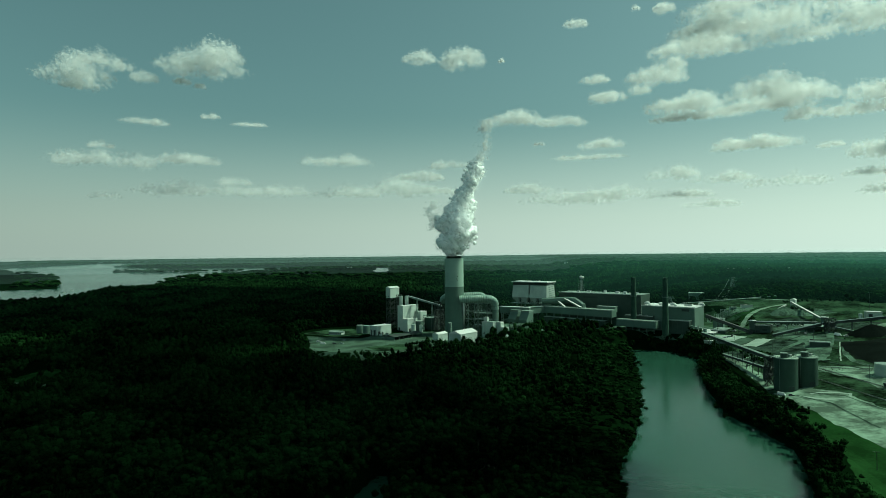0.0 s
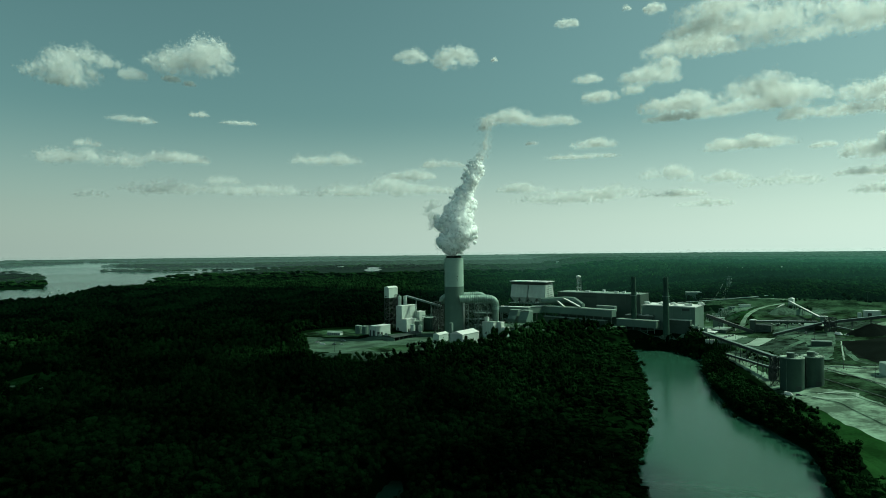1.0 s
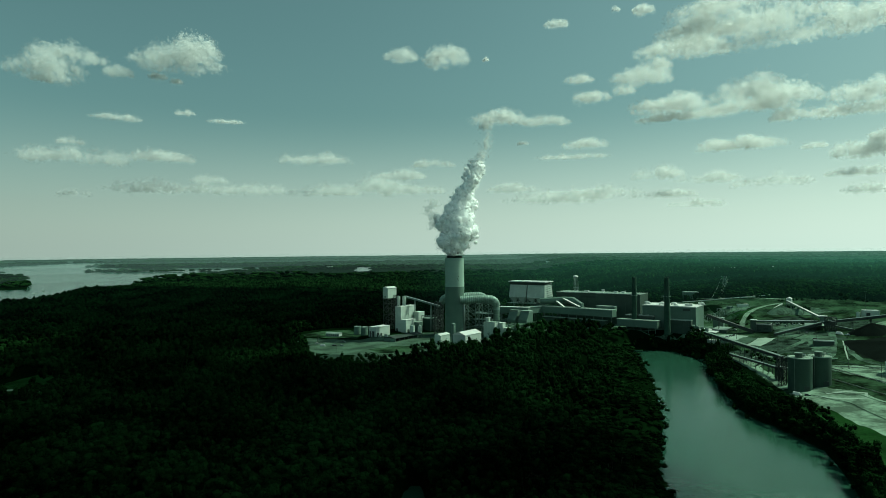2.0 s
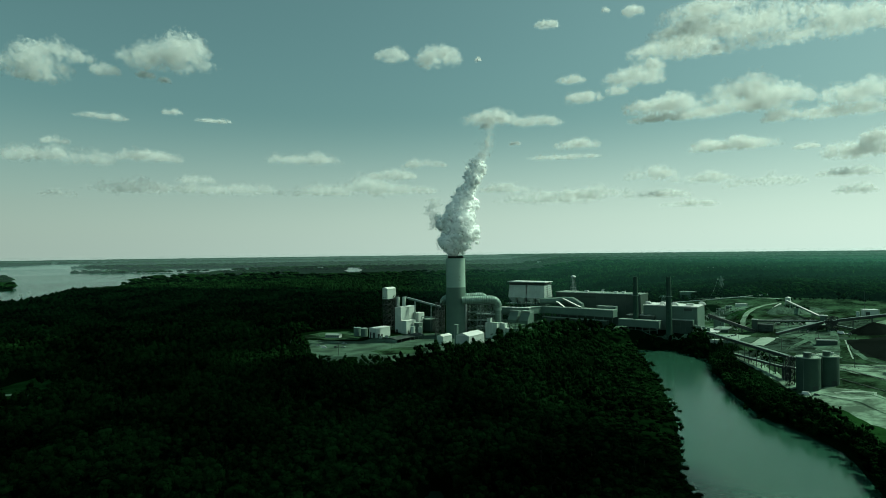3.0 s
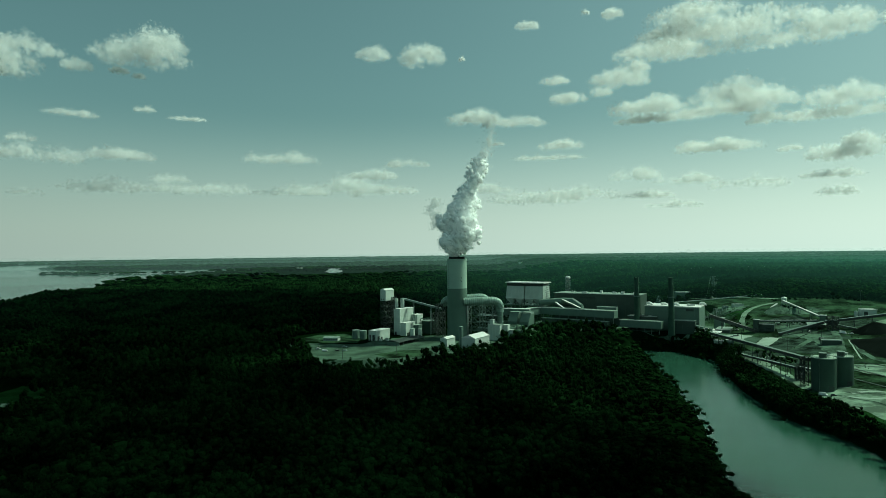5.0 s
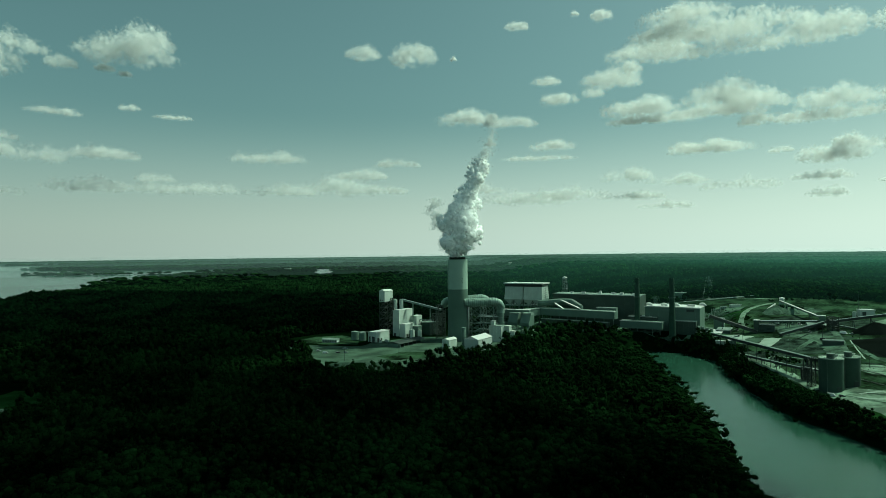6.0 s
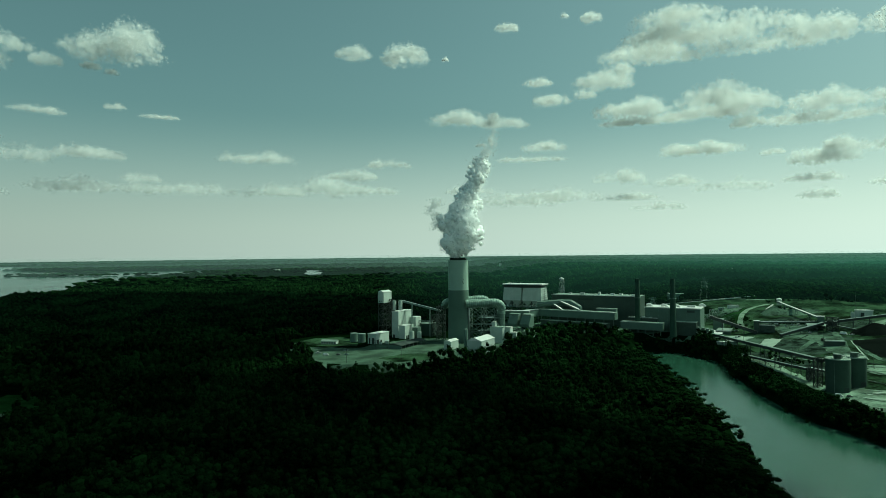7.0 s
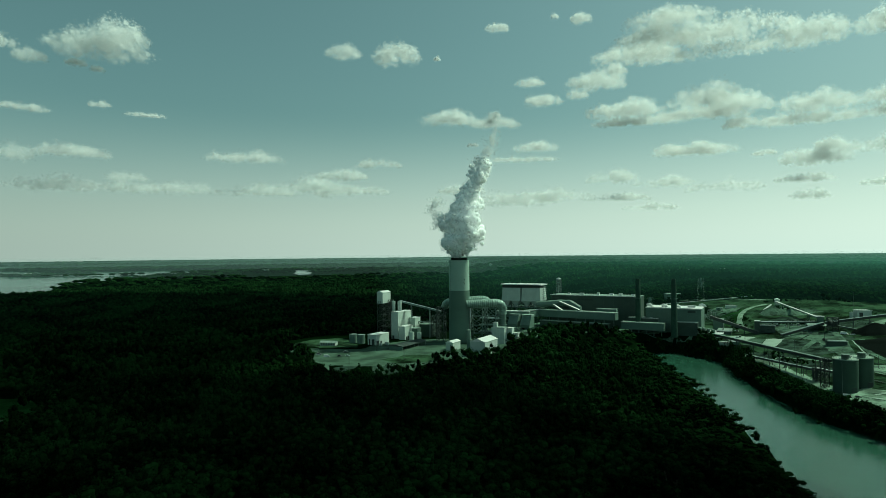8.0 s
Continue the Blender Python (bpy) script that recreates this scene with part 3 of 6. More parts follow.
# farther woods
x, y = jitter_grid(-1150, 900, -640, 760, 10)
dist = np.hypot(x - EYE[0], y - EYE[1])
hind = ((x > 130) & (y > 150)) | ((x > 430) & (y > -20))
ok = ~open_land(x, y) & ~((x > 280) & (x < 310) & (y > -250) & (y < -60)) & in_view(x, y, 54) & (dist > 405) & (dist < 1350) & ~hind
x, y, dist = x[ok], y[ok], dist[ok]
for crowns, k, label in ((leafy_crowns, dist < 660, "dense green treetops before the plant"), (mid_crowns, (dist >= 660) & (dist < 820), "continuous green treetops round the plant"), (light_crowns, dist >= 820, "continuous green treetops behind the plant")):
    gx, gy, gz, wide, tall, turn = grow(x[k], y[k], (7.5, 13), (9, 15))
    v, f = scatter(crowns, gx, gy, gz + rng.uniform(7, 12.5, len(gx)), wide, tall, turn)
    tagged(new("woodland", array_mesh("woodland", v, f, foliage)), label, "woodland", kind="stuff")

# woods between the plant and the lake
x, y = jitter_grid(-1900, 2100, 100, 1700, 12.5)
dist = np.hypot(x - EYE[0], y - EYE[1])
ok = ~open_land(x, y) & in_view(x, y, 53) & (dist >= 1350) & (dist < 2250)
x, y, dist = x[ok], y[ok], dist[ok]
X, Y, Z = settle(x, y, height(x, y) + rng.uniform(6, 11, len(x)))
for k, label in ((x < 120, "green woods along the lake"), (x >= 120, "hazy green woods behind the coal yard")):
    v, f = scatter(far_crowns, X[k], Y[k], Z[k], rng.uniform(9, 15, k.sum()), rng.uniform(10, 16, k.sum()), rng.uniform(0, 6.28, k.sum()))
    tagged(new("woodland", array_mesh("woodland", v, f, foliage)), label, "woodland", kind="stuff")

# woods behind the halls and the coal yard
x, y = jitter_grid(130, 1000, -20, 760, 9.0)
ok = ~open_land(x, y) & in_view(x, y, 54) & ((y > 150) | (x > 430)) & (np.hypot(x - EYE[0], y - EYE[1]) < 1350)
gx, gy, gz, wide, tall, turn = grow(x[ok], y[ok], (8, 15), (7, 12))
v, f = scatter(mid_crowns, gx, gy, gz + rng.uniform(1.5, 5.0, len(gx)), wide, tall, turn)
tagged(new("woodland", array_mesh("woodland", v, f, foliage)), "rolling woods behind the power plant", "woodland", kind="stuff")

# woods to the horizon, thinner with distance
az = rng.uniform(-44, 44, 20000)
d = 2150 * np.exp(rng.uniform(0, 1, 20000) ** 0.8 * 2.8)
x, y = EYE[0] + d * np.sin(np.radians(az)), EYE[1] + d * np.cos(np.radians(az))
ok = ~open_land(x, y) & ((away(x, y, POND) > 300) | (d > 4000))
x, y, d = x[ok], y[ok], d[ok]
z = height(x, y)
X, Y, Z = settle(x, y, z + 7)
size = np.hypot(X - EYE[0], Y - EYE[1]) / 1300
v, f = scatter(far_crowns, X, Y, Z, rng.uniform(9, 18, len(X)) * size ** 0.9, rng.uniform(6, 10, len(X)) * size ** 0.15, rng.uniform(0, 6.28, len(X)))
tagged(new("woodland", array_mesh("woodland", v, f, foliage)), "distant hazy woods up to the horizon", "woodland", kind="stuff")


def edge_trees(name, spots, wide, tall, crowns, lift, label):
    xs, ys = np.array([p[0] for p in spots], float), np.array([p[1] for p in spots], float)
    gx, gy, w, t, turn = xs, ys, rng.uniform(*wide, len(xs)), rng.uniform(*tall, len(xs)), rng.uniform(0, 6.28, len(xs))
    gz = height(xs, ys)
    v, f = scatter(crowns, gx, gy, gz + lift, w, t, turn)
    return tagged(new(name, array_mesh(name, v, f, foliage)), label, "trees", kind="stuff")


def along(line, gap, spread):
    """Spots strewn beside a line."""
    out = []
    for (x0, y0), (x1, y1) in zip(line, line[1:]):
        n = max(1, int(math.hypot(x1 - x0, y1 - y0) / gap))
        for k in range(n):
            s = k / n
            out.append((x0 + (x1 - x0) * s + rng.normal(0, spread), y0 + (y1 - y0) * s + rng.normal(0, spread)))
    return out


bank_spots = [(px + 4 + abs(rng.normal(6, 5)), py) for px, py in along(RIGHT_BANK[1:11], 2.6, 2.0)] + [(px + abs(rng.normal(9, 5)), py) for px, py in along(RIGHT_BANK[1:11], 3.0, 3.0)]
edge_trees("shrubs", bank_spots, (6, 11), (8, 13), leafy_crowns, 3.4, "dense dark shrubs along the river bank")
edge_trees("shrubs", along([(288, -236), (300, -268), (304, -290)], 1.6, 2.5), (4, 7), (4, 7), leafy_crowns, 1.8, "dark bushes below the ash silos")
left_edge = [(bx - 2 - abs(rng.normal(2, 2.5)), by) for bx, by in along(LEFT_BANK[8:14], 2.4, 1.5)]
edge_trees("shrubs", left_edge, (5, 9), (5, 8), leafy_crowns, 1.6, "leafy trees overhanging the river")
edge_trees("shrubs", along([(228, 6), (262, 4), (284, -14), (300, -50)], 2.6, 3.5), (5, 9), (6, 10), mid_crowns, 2.6, "dark shrubs at the head of the river")
edge_trees("shrubs", along([(399, 22), (432, 2)], 2.5, 1.2) + along([(458, 138), (540, 98), (640, 56)], 3.0, 5) + along([(318, -112), (338, -150)], 2.2, 4) + along([(322, -90), (345, -112)], 3, 3)
           + along([(440, 92), (452, 86), (470, 70)], 2.5, 3), (3, 6), (3, 5.5), mid_crowns, 1.6, "scattered dark bushes in the coal yard")
for tx, ty, w, h in ((347, 13, 9, 11), (351, 18, 7, 9), (-196, -60, 6, 9), (-163, -102, 9, 12), (-152, -126, 9, 13), (-118, -157, 4, 7), (-28, -126, 7, 9), (-20, -112, 6, 8)):
    tree = thing("tree", "single dark green tree beside the yard", "tree", "yard trees", (tx, ty, float(height(np.array([float(tx)]), np.array([float(ty)]))[0]) - 0.2))
    trunk = new("trunk", trunk_mesh)
    trunk.parent, trunk.scale = tree, (h, h, h)
    crown = new("crown", crown_meshes[int(tx) % len(crown_meshes)])
    crown.parent, crown.location, crown.scale = tree, (0, 0, h * 0.6), (w, w, h * 0.75)

# ---- clouds ----
CLOUD_EYE = np.array([43.0, -750.0, 92.0])
UPPER_LEFT = [
    ((-39.9, 15.2, 5.6, 2.6), (-38.4, 16.3, 5.3, 2.0), (-39.9, 14.2, 2.2, 0.9)),
    ((-30.0, 16.8, 7.3, 2.6), (-28.9, 17.9, 4.8, 2.4)),
    ((-34.7, 15.4, 2.2, 1.1),),
    ((-31.6, 15.3, 1.5, 0.7),),
    ((-30.1, 15.0, 1.1, 0.6),),
    ((-9.8, 18.4, 3.0, 1.3),),
    ((-5.2, 18.4, 4.0, 2.5),),
    ((-1.4, 17.9, 0.6, 0.5),),
    ((5.1, 20.6, 2.2, 0.8),),
    ((10.5, 21.3, 0.7, 0.7),),
    ((12.9, 21.0, 1.8, 1.0),),
]
UPPER_RIGHT = [
    ((19.8, 18.8, 9.5, 2.8), (16.5, 17.6, 7.3, 2.2), (24.2, 18.9, 9.3, 2.5), (29.7, 17.8, 5.6, 2.6), (23.3, 17.3, 7.5, 1.8), (19.3, 20.2, 7.3, 2.1)),
    ((13.1, 15.6, 4.8, 2.0), (11.5, 14.5, 1.9, 1.0), (14.3, 16.3, 2.8, 1.4)),
    ((8.5, 14.1, 3.5, 1.3),),
    ((7.4, 15.7, 2.5, 0.8),),
    ((15.5, 12.9, 6.6, 1.9), (16.9, 11.8, 8.0, 1.1)),
    ((22.8, 13.3, 7.4, 3.1), (24.9, 12.4, 5.1, 2.1), (21.0, 12.1, 6.7, 1.2)),
    ((30.2, 12.1, 5.0, 2.0), (29.3, 10.9, 7.9, 1.3), (24.9, 11.0, 2.6, 1.2), (34.6, 12.0, 5.5, 1.9), (35.0, 10.9, 6.0, 1.2)),
    ((35.2, 17.6, 4.2, 2.0),),
]
MIDDLE = [
    ((-0.3, 12.7, 5.2, 1.6), (4.0, 12.2, 4.9, 1.2)),
    ((7.9, 9.9, 4.1, 1.2), (6.6, 8.8, 6.8, 0.7)),
    ((2.1, 10.2, 1.2, 0.5),),
    ((21.4, 9.0, 6.8, 1.4), (19.2, 9.1, 2.8, 1.0)),
    ((26.7, 8.3, 1.9, 0.7),),
    ((30.3, 7.7, 5.1, 1.8), (31.4, 8.6, 2.3, 1.3), (34.6, 8.3, 5.0, 1.7)),
    ((35.4, 5.4, 4.0, 0.8),),
    ((-38.1, 8.3, 8.0, 2.0), (-38.3, 9.4, 2.0, 0.9), (-31.6, 8.6, 5.3, 1.4)),
    ((-35.0, 11.6, 3.7, 0.7),),
    ((-29.6, 12.4, 1.6, 0.6),),
    ((-26.2, 11.9, 3.0, 0.5),),
    ((-18.1, 8.9, 6.6, 1.5),),
    ((-6.7, 8.5, 4.0, 1.1), (-9.9, 7.4, 4.8, 1.3)),
]
LOW = [
    ((-32.9, 5.9, 5.3, 1.3), (-25.8, 6.0, 8.7, 1.4), (-27.7, 6.7, 2.8, 0.7)),
    ((-13.2, 6.4, 7.9, 1.9), (-17.4, 5.8, 6.2, 1.0), (-8.9, 6.1, 5.4, 1.1)),
    ((14.4, 6.9, 3.9, 1.3), (18.7, 6.3, 4.3, 1.1)),
    ((23.6, 5.8, 4.9, 1.3),),
    ((14.9, 5.0, 4.9, 0.7), (17.7, 4.1, 3.8, 0.6)),
    ((5.2, 5.1, 7.9, 1.5), (9.4, 5.4, 6.2, 1.3)),
    ((29.6, 6.0, 3.6, 0.6),),
    ((29.9, 4.6, 2.4, 0.6),),
    ((0.9, 6.0, 3.8, 1.1),),
    ((-38.1, 5.2, 2.0, 0.5),),
]


def cloud_distance(az, el):
    d = np.interp(az, [-45, -24, -16, -5, 6, 14, 22, 40], [4300, 4200, 3700, 2150, 2200, 1800, 1600, 1550])
    return 3300 if el > 20.4 else min(d, 2800) if el > 14 else d


def lattice_noise(p, table):
    """Smooth noise at points, from a repeating table of random values."""
    n = len(table)
    i = np.floor(p).astype(int)
    f = p - i
    f = f * f * (3 - 2 * f)
    out = np.zeros(len(p))
    for k in range(8):
        o = np.array([k & 1, k >> 1 & 1, k >> 2 & 1])
        w = np.prod(np.where(o, f, 1 - f), axis=1)
        q = (i + o) % n
        out += w * table[q[:, 0], q[:, 1], q[:, 2]]
    return out


NOISE = np.random.default_rng(21).uniform(-1, 1, (32, 32, 32))


def billows(p, octaves=4, puffy=0.5):
    """Fractal noise, partly folded into round heaps; about -1 to 1."""
    out, amp = np.zeros(len(p)), 1.0
    for k in range(octaves):
        v = lattice_noise(p * 2.03 ** k + 5.7 * k, NOISE)
        out += amp * ((1 - puffy) * v + puffy * (0.45 - 1.6 * np.abs(v)))
        amp *= 0.55
    return out / 1.5


def flakes(name, centres, radii, mat, r, lean=(0, 0, 0)):
    """Many small quads, turned at random, each with a soft round of vapour on it."""
    n = len(centres)
    nrm = r.normal(size=(n, 3)) + lean
    nrm /= np.linalg.norm(nrm, axis=1, keepdims=True)
    a = np.cross(nrm, r.normal(size=(n, 3)))
    a *= (radii / np.linalg.norm(a, axis=1))[:, None]
    b = np.cross(nrm, a)
    quad = np.stack([centres - a - b, centres + a - b, centres + a + b, centres - a + b], 1).reshape(-1, 3)
    me = array_mesh(name, quad, np.arange(n * 4).reshape(-1, 4), mat)
    uv = me.uv_layers.new(name="flake")
    uv.data.foreach_set("uv", np.tile(np.array([-1, -1, 1, -1, 1, 1, -1, 1], np.float32), n))
    return me


SUNWARD = np.array([sx * math.cos(radians(SUN_EL)), sy * math.cos(radians(SUN_EL)), math.sin(radians(SUN_EL))])


def cloud(lobes, mat, label, fill=1.0, fray=1.0):
    """A heap cloud with a flattish base, out of lobes given by bearing, elevation, width and height in degrees."""
    r = np.random.default_rng(int(abs(lobes[0][0] * 10 + lobes[0][1] * 100)))
    a, e = radians(lobes[0][0]), radians(lobes[0][1])
    d0 = cloud_distance(lobes[0][0], lobes[0][1])
    base = CLOUD_EYE + d0 * np.array([math.sin(a) * math.cos(e), math.cos(a) * math.cos(e), math.sin(e)])
    ob = thing("cloud", label, "cloud", "clouds in the sky", base)
    for az, el, w, h in lobes:
        d = cloud_distance(az, el)
        a, e = radians(az), radians(el)
        c = CLOUD_EYE + d * np.array([math.sin(a) * math.cos(e), math.cos(a) * math.cos(e), math.sin(e)]) - base
        right, up, depth = np.array([math.cos(a), -math.sin(a), 0]), np.array([0, 0, 1]), np.array([math.sin(a), math.cos(a), 0])
        hw, hh = d * radians(w) / 2, d * radians(h) / 2
        hd = min(hw, 2.0 * hh) * 0.8
        n = int(np.clip(3900 * fill * hw / hh, 900 if w < 2.5 else 2600, 40000))
        u, v, q = r.uniform(-1.25, 1.25, n), r.uniform(-1.3, 1.4, n), r.uniform(-1.1, 1.1, n)
        place = np.stack([u * hw, q * hd, v * hh], -1) / hh
        big = billows(place * 0.7 + az, 3, 0.1)
        side = 1 - u * u - 0.8 * q * q
        torn = fray * (1.5 if w < 4 else 1.0)
        crest = 0.9 * np.clip(side, 0, 1) ** 0.6 * (0.7 + 1.3 * big) + 0.1
        body = np.minimum(crest - v, 1.3 * (v + 0.75 + 0.4 * big)) + 1.3 * np.minimum(side, 0) - 0.05
        body += torn * billows(place * 1.5 + az, 5, 0.5)
        k = body > 0
        k &= r.uniform(0, 1, n) < np.clip(0.2 + body * 1.8, 0, 1)
        u, v, q, body = u[k], v[k], q[k], body[k]
        p = c + right * (u * hw)[:, None] + up * (v * hh)[:, None] + depth * (q * hd)[:, None]
        size = hh * np.clip(0.085 + 0.26 * body, 0.085, 0.28) * r.uniform(0.7, 1.3, len(u))
        if len(p) < 8:
            continue
        puff = new("puff", flakes("puff", p, size, mat, r, SUNWARD * 0.9))
        tagged(puff, kind="stuff").parent = ob
    return ob


for lobes in UPPER_LEFT + UPPER_RIGHT:
    cloud(lobes, cloud_thick, "white heaped cloud with a grey underside", 1.0)
for lobes in MIDDLE:
    cloud(lobes, cloud_thin, "flat white cloud drifting over the plain", 1.0)
for lobes in LOW:
    cloud([(az, el, w * 1.2, max(h * 1.2, 0.9)) for az, el, w, h in lobes], cloud_haze, "thin hazy cloud low over the horizon", 1.0)

# a cloud overhead, above the view, whose shadow lies on the woods round the yard
r = np.random.default_rng(88)
SHADE_HEIGHT = 1050.0
shift = SUNWARD / SUNWARD[2] * (SHADE_HEIGHT + 15)
overhead = thing("cloud", "broad white cloud overhead that shades the woods", "cloud", "clouds in the sky", (500, 600, SHADE_HEIGHT))
for cx, cy, rx, ry in ((-130, -335, 165, 150), (-345, -110, 140, 165), (-340, 175, 230, 150), (-660, 150, 260, 190), (-75, 265, 150, 105), (-150, -560, 190, 80), (0, -440, 85, 110), (70, -470, 100, 90), (115, -540, 60, 90), (-250, 470, 200, 210), (-560, 520, 330, 230), (-930, 470, 340, 300)):
    n = int(rx * ry * 0.18)
    side, turn = np.sqrt(r.uniform(0, 1.3, n)), r.uniform(0, 6.283, n)
    p = np.stack([cx + rx * side * np.cos(turn), cy + ry * side * np.sin(turn), r.uniform(-30, 45, n)], -1)
    k = 1 - side + 0.5 * billows(p / 60, 4, 0.3) > 0
    p = p[k] + [shift[0] - 500, shift[1] - 600, 0]
    puff = new("puff", flakes("puff", p, r.uniform(20, 40, len(p)), cloud_thick, r))
    tagged(puff, kind="stuff").parent = overhead

# ---- surfaces of the yards ----
drape("pavement_parking", [(-204, -30), (-196, -56), (-170, -68), (-144, -130), (-123, -155), (-92, -156), (-60, -152), (-30, -136), (-8, -112), (10, -110), (40, -70), (60, -30), (20, 30), (-60, 20), (-100, -20), (-112, -46), (-156, -40)], asphalt,
      "pale worn asphalt car park and yard", "pavement")
drape("grass_bank", [(-205, -12), (-182, 34), (-150, 46), (-122, 10), (-118, -34), (-150, -34)], dry_grass, "mown grass bank above the car park", "grass")
drape("grass_strip", [(-84, -118), (-62, -92), (-28, -88), (-20, -108), (-34, -128), (-62, -140)], dry_grass, "grass strip at the edge of the yard", "grass", 0.5)
drape("pavement_plant", [(60, 60), (82, -10), (95, 20), (130, 55), (200, 38), (238, 20), (262, 10), (296, -10), (330, -34), (340, 60), (260, 140), (140, 230), (20, 200)], gravel, "grey gravel ground between the plant buildings", "pavement", 0.2, 12)
drape("yard_ground", [(300, 60), (304, -75), (300, -190), (294, -270), (306, -300), (420, -300), (700, -200), (640, 40), (520, 105), (465, 160), (400, 205), (310, 220)], dry_grass, "patchy dry grass and bare soil of the coal yard", "ground", 0.15, 14)
drape("concrete_slab", [(333, -62), (356, -38), (374, -46), (344, -74)], concrete, "pale concrete slab in the yard", "pavement", 0.4)
drape("asphalt_slab", [(322, -48), (345, -24), (356, -37), (332, -61)], asphalt, "dark grey paved slab", "pavement", 0.4)
drape("sand_apron", [(303, -236), (332, -228), (350, -236), (366, -290), (345, -420), (318, -372), (314, -327), (311, -280), (304, -262)], sand, "pale sandy apron with wheel tracks by the silos", "ground", 0.35)
drape("grass_verge", [(304, -262), (311, -280), (314, -327), (318, -372), (345, -420), (330, -520), (270, -520), (266, -455), (290, -372), (286, -300), (298, -268)], grass, "green grass verge above the river trees", "grass", 0.3)
drape("sand_flat", [(362, -166), (386, -178), (420, -200), (440, -230), (380, -262), (371, -208), (357, -180)], sand, "bare pale ground beside the railway", "ground", 0.35)
drape("ballast", [(343, -211), (363, -217), (374, -262), (372, -296), (358, -294), (347, -243), (334, -235)], dry_grass, "dark ballast bed of the rail siding", "ground", 0.4)
drape("river_road", [(306, -66), (311, -102), (316, -130), (313, -170), (312, -222), (300, -228), (302, -178), (301, -144), (299, -102), (300, -70)], sand, "narrow pale riverside track", "road", 0.35, 6)
drape("yard_paving", [(392, 18), (432, -6), (412, -50), (424, -66), (384, -152), (370, -150), (392, -66), (376, -42)], gravel, "grey gravel roadway through the coal yard", "road", 0.3)
drape("substation_gravel", [(345, 110), (347, 135), (388, 142), (418, 130), (392, 104)], gravel, "gravel bed of the switchyard", "pavement", 0.3)
drape("field_grass", [(352, 108), (391, 101), (416, 122), (386, 80), (364, 36), (352, 60)], grass, "green grass slope beside the dirt road", "grass", 0.3)
drape("dirt_road", [(452, -70), (470, -50), (488, -26), (520, -14), (520, -22), (496, -36), (476, -56), (460, -78)], sand, "pale rim road of the coal basin", "road", 0.35, 6)
drape("glade_grass", [(-386, -226), (-356, -226), (-326, -268), (-298, -336), (-330, -380), (-386, -380)], grass, "green mown clearing in the forest", "grass", 0.3)
drape("road_glade", [(-400, -300), (-350, -290), (-320, -300), (-320, -306), (-350, -298), (-400, -310)], sand, "narrow pale lane in the clearing", "road", 0.5, 6)


road("dirt_road", [(362, 28), (374, 58), (390, 84), (408, 106), (428, 120), (449, 125)], 6.5, sand, "pale dirt road curving up the yard", lift=0.5)
road("track_rim", [(432, -88), (419, -102), (404, -136), (398, -163), (402, -182), (420, -196), (450, -205)], 5, gravel, "grey rim road round the coal basin")
road("track_yard", [(369, -150), (385, -137), (407, -97), (423, -64), (432, -40)], 7, gravel, "grey haul road through the coal yard")
road("track_yard", [(345, -100), (366, -93), (404, -58)], 6, gravel, "grey wheel track across the yard")
road("track_river", [(300, -128), (326, -113), (342, -129), (360, -160)], 4, sand, "narrow pale track below the conveyors")
road("track_field", [(330, 262), (374, 232), (424, 203), (466, 148)], 5, sand, "pale road at the far edge of the field")
road("kerb_fence", [(421, -88), (389, -159)], 1.3, concrete, "pale concrete kerb line in the yard")
road("track_apron", [(316, -250), (330, -262), (346, -266), (352, -254), (340, -246), (326, -246)], 3, concrete, "pale looping track on the sandy apron")
drape("dark_bed", [(402, -98), (420, -90), (392, -152), (382, -146)], dry_grass, "dark grassy bed inside the kerb line", "grass", 0.4)
drape("coal_floor", [(424, -100), (446, -92), (500, -80), (520, -150), (440, -190), (408, -176), (404, -150)], coal, "black coal-stained floor of the basin", "ground", 0.3)
drape("gravel_lot", [(384, 26), (398, 34), (436, 6), (430, -10), (404, -8)], gravel, "pale gravel lot behind the crusher house", "pavement", 0.35)
drape("bare_soil", [(440, 92), (470, 84), (480, 50), (450, 40), (430, 60)], gravel, "bare grey soil round the heaps", "ground", 0.3)
drape("yard_kerbing", [(318, -12), (340, -8), (352, -22), (334, -36), (318, -32)], concrete, "pale paved yard with parked cars", "pavement", 0.4)
for outline in ([(352, -46), (372, -48), (392, -70), (384, -118), (366, -128), (346, -100), (334, -76)], [(304, -80), (318, -82), (338, -108), (330, -140), (314, -124)], [(398, -30), (424, -44), (430, -78), (410, -84), (398, -56)],
                [(322, -150), (340, -140), (356, -166), (350, -196), (330, -196)], [(430, 0), (470, 6), (500, -20), (470, -44), (440, -24)], [(396, 34), (424, 50), (440, 34), (432, 14), (404, 28)]):
    drape("coal_stained_ground", outline, coal_dust, "coal-stained bare ground with dark patches", "ground", 0.26, 10, ragged=9.0)
for line, w in (([(340, -120), (362, -104), (392, -96), (420, -110)], 2.2), ([(322, -92), (346, -82), (380, -60), (402, -44)], 2.0), ([(308, -150), (330, -132), (352, -128), (372, -138)], 2.4), ([(374, -150), (392, -190), (430, -214)], 2.2),
                ([(352, -184), (372, -196), (410, -222), (440, -228)], 2.0), ([(322, -240), (346, -258), (356, -300)], 1.6), ([(314, -246), (330, -272), (334, -330)], 1.6), ([(372, 36), (400, 20), (436, 24), (470, 44)], 2.4), ([(360, 96), (396, 88), (440, 84), (480, 60)], 2.0)):
    road("wheel_track", line, w, coal_dust if line[0][1] > -180 else gravel, "worn wheel track in the yard", lift=0.55)


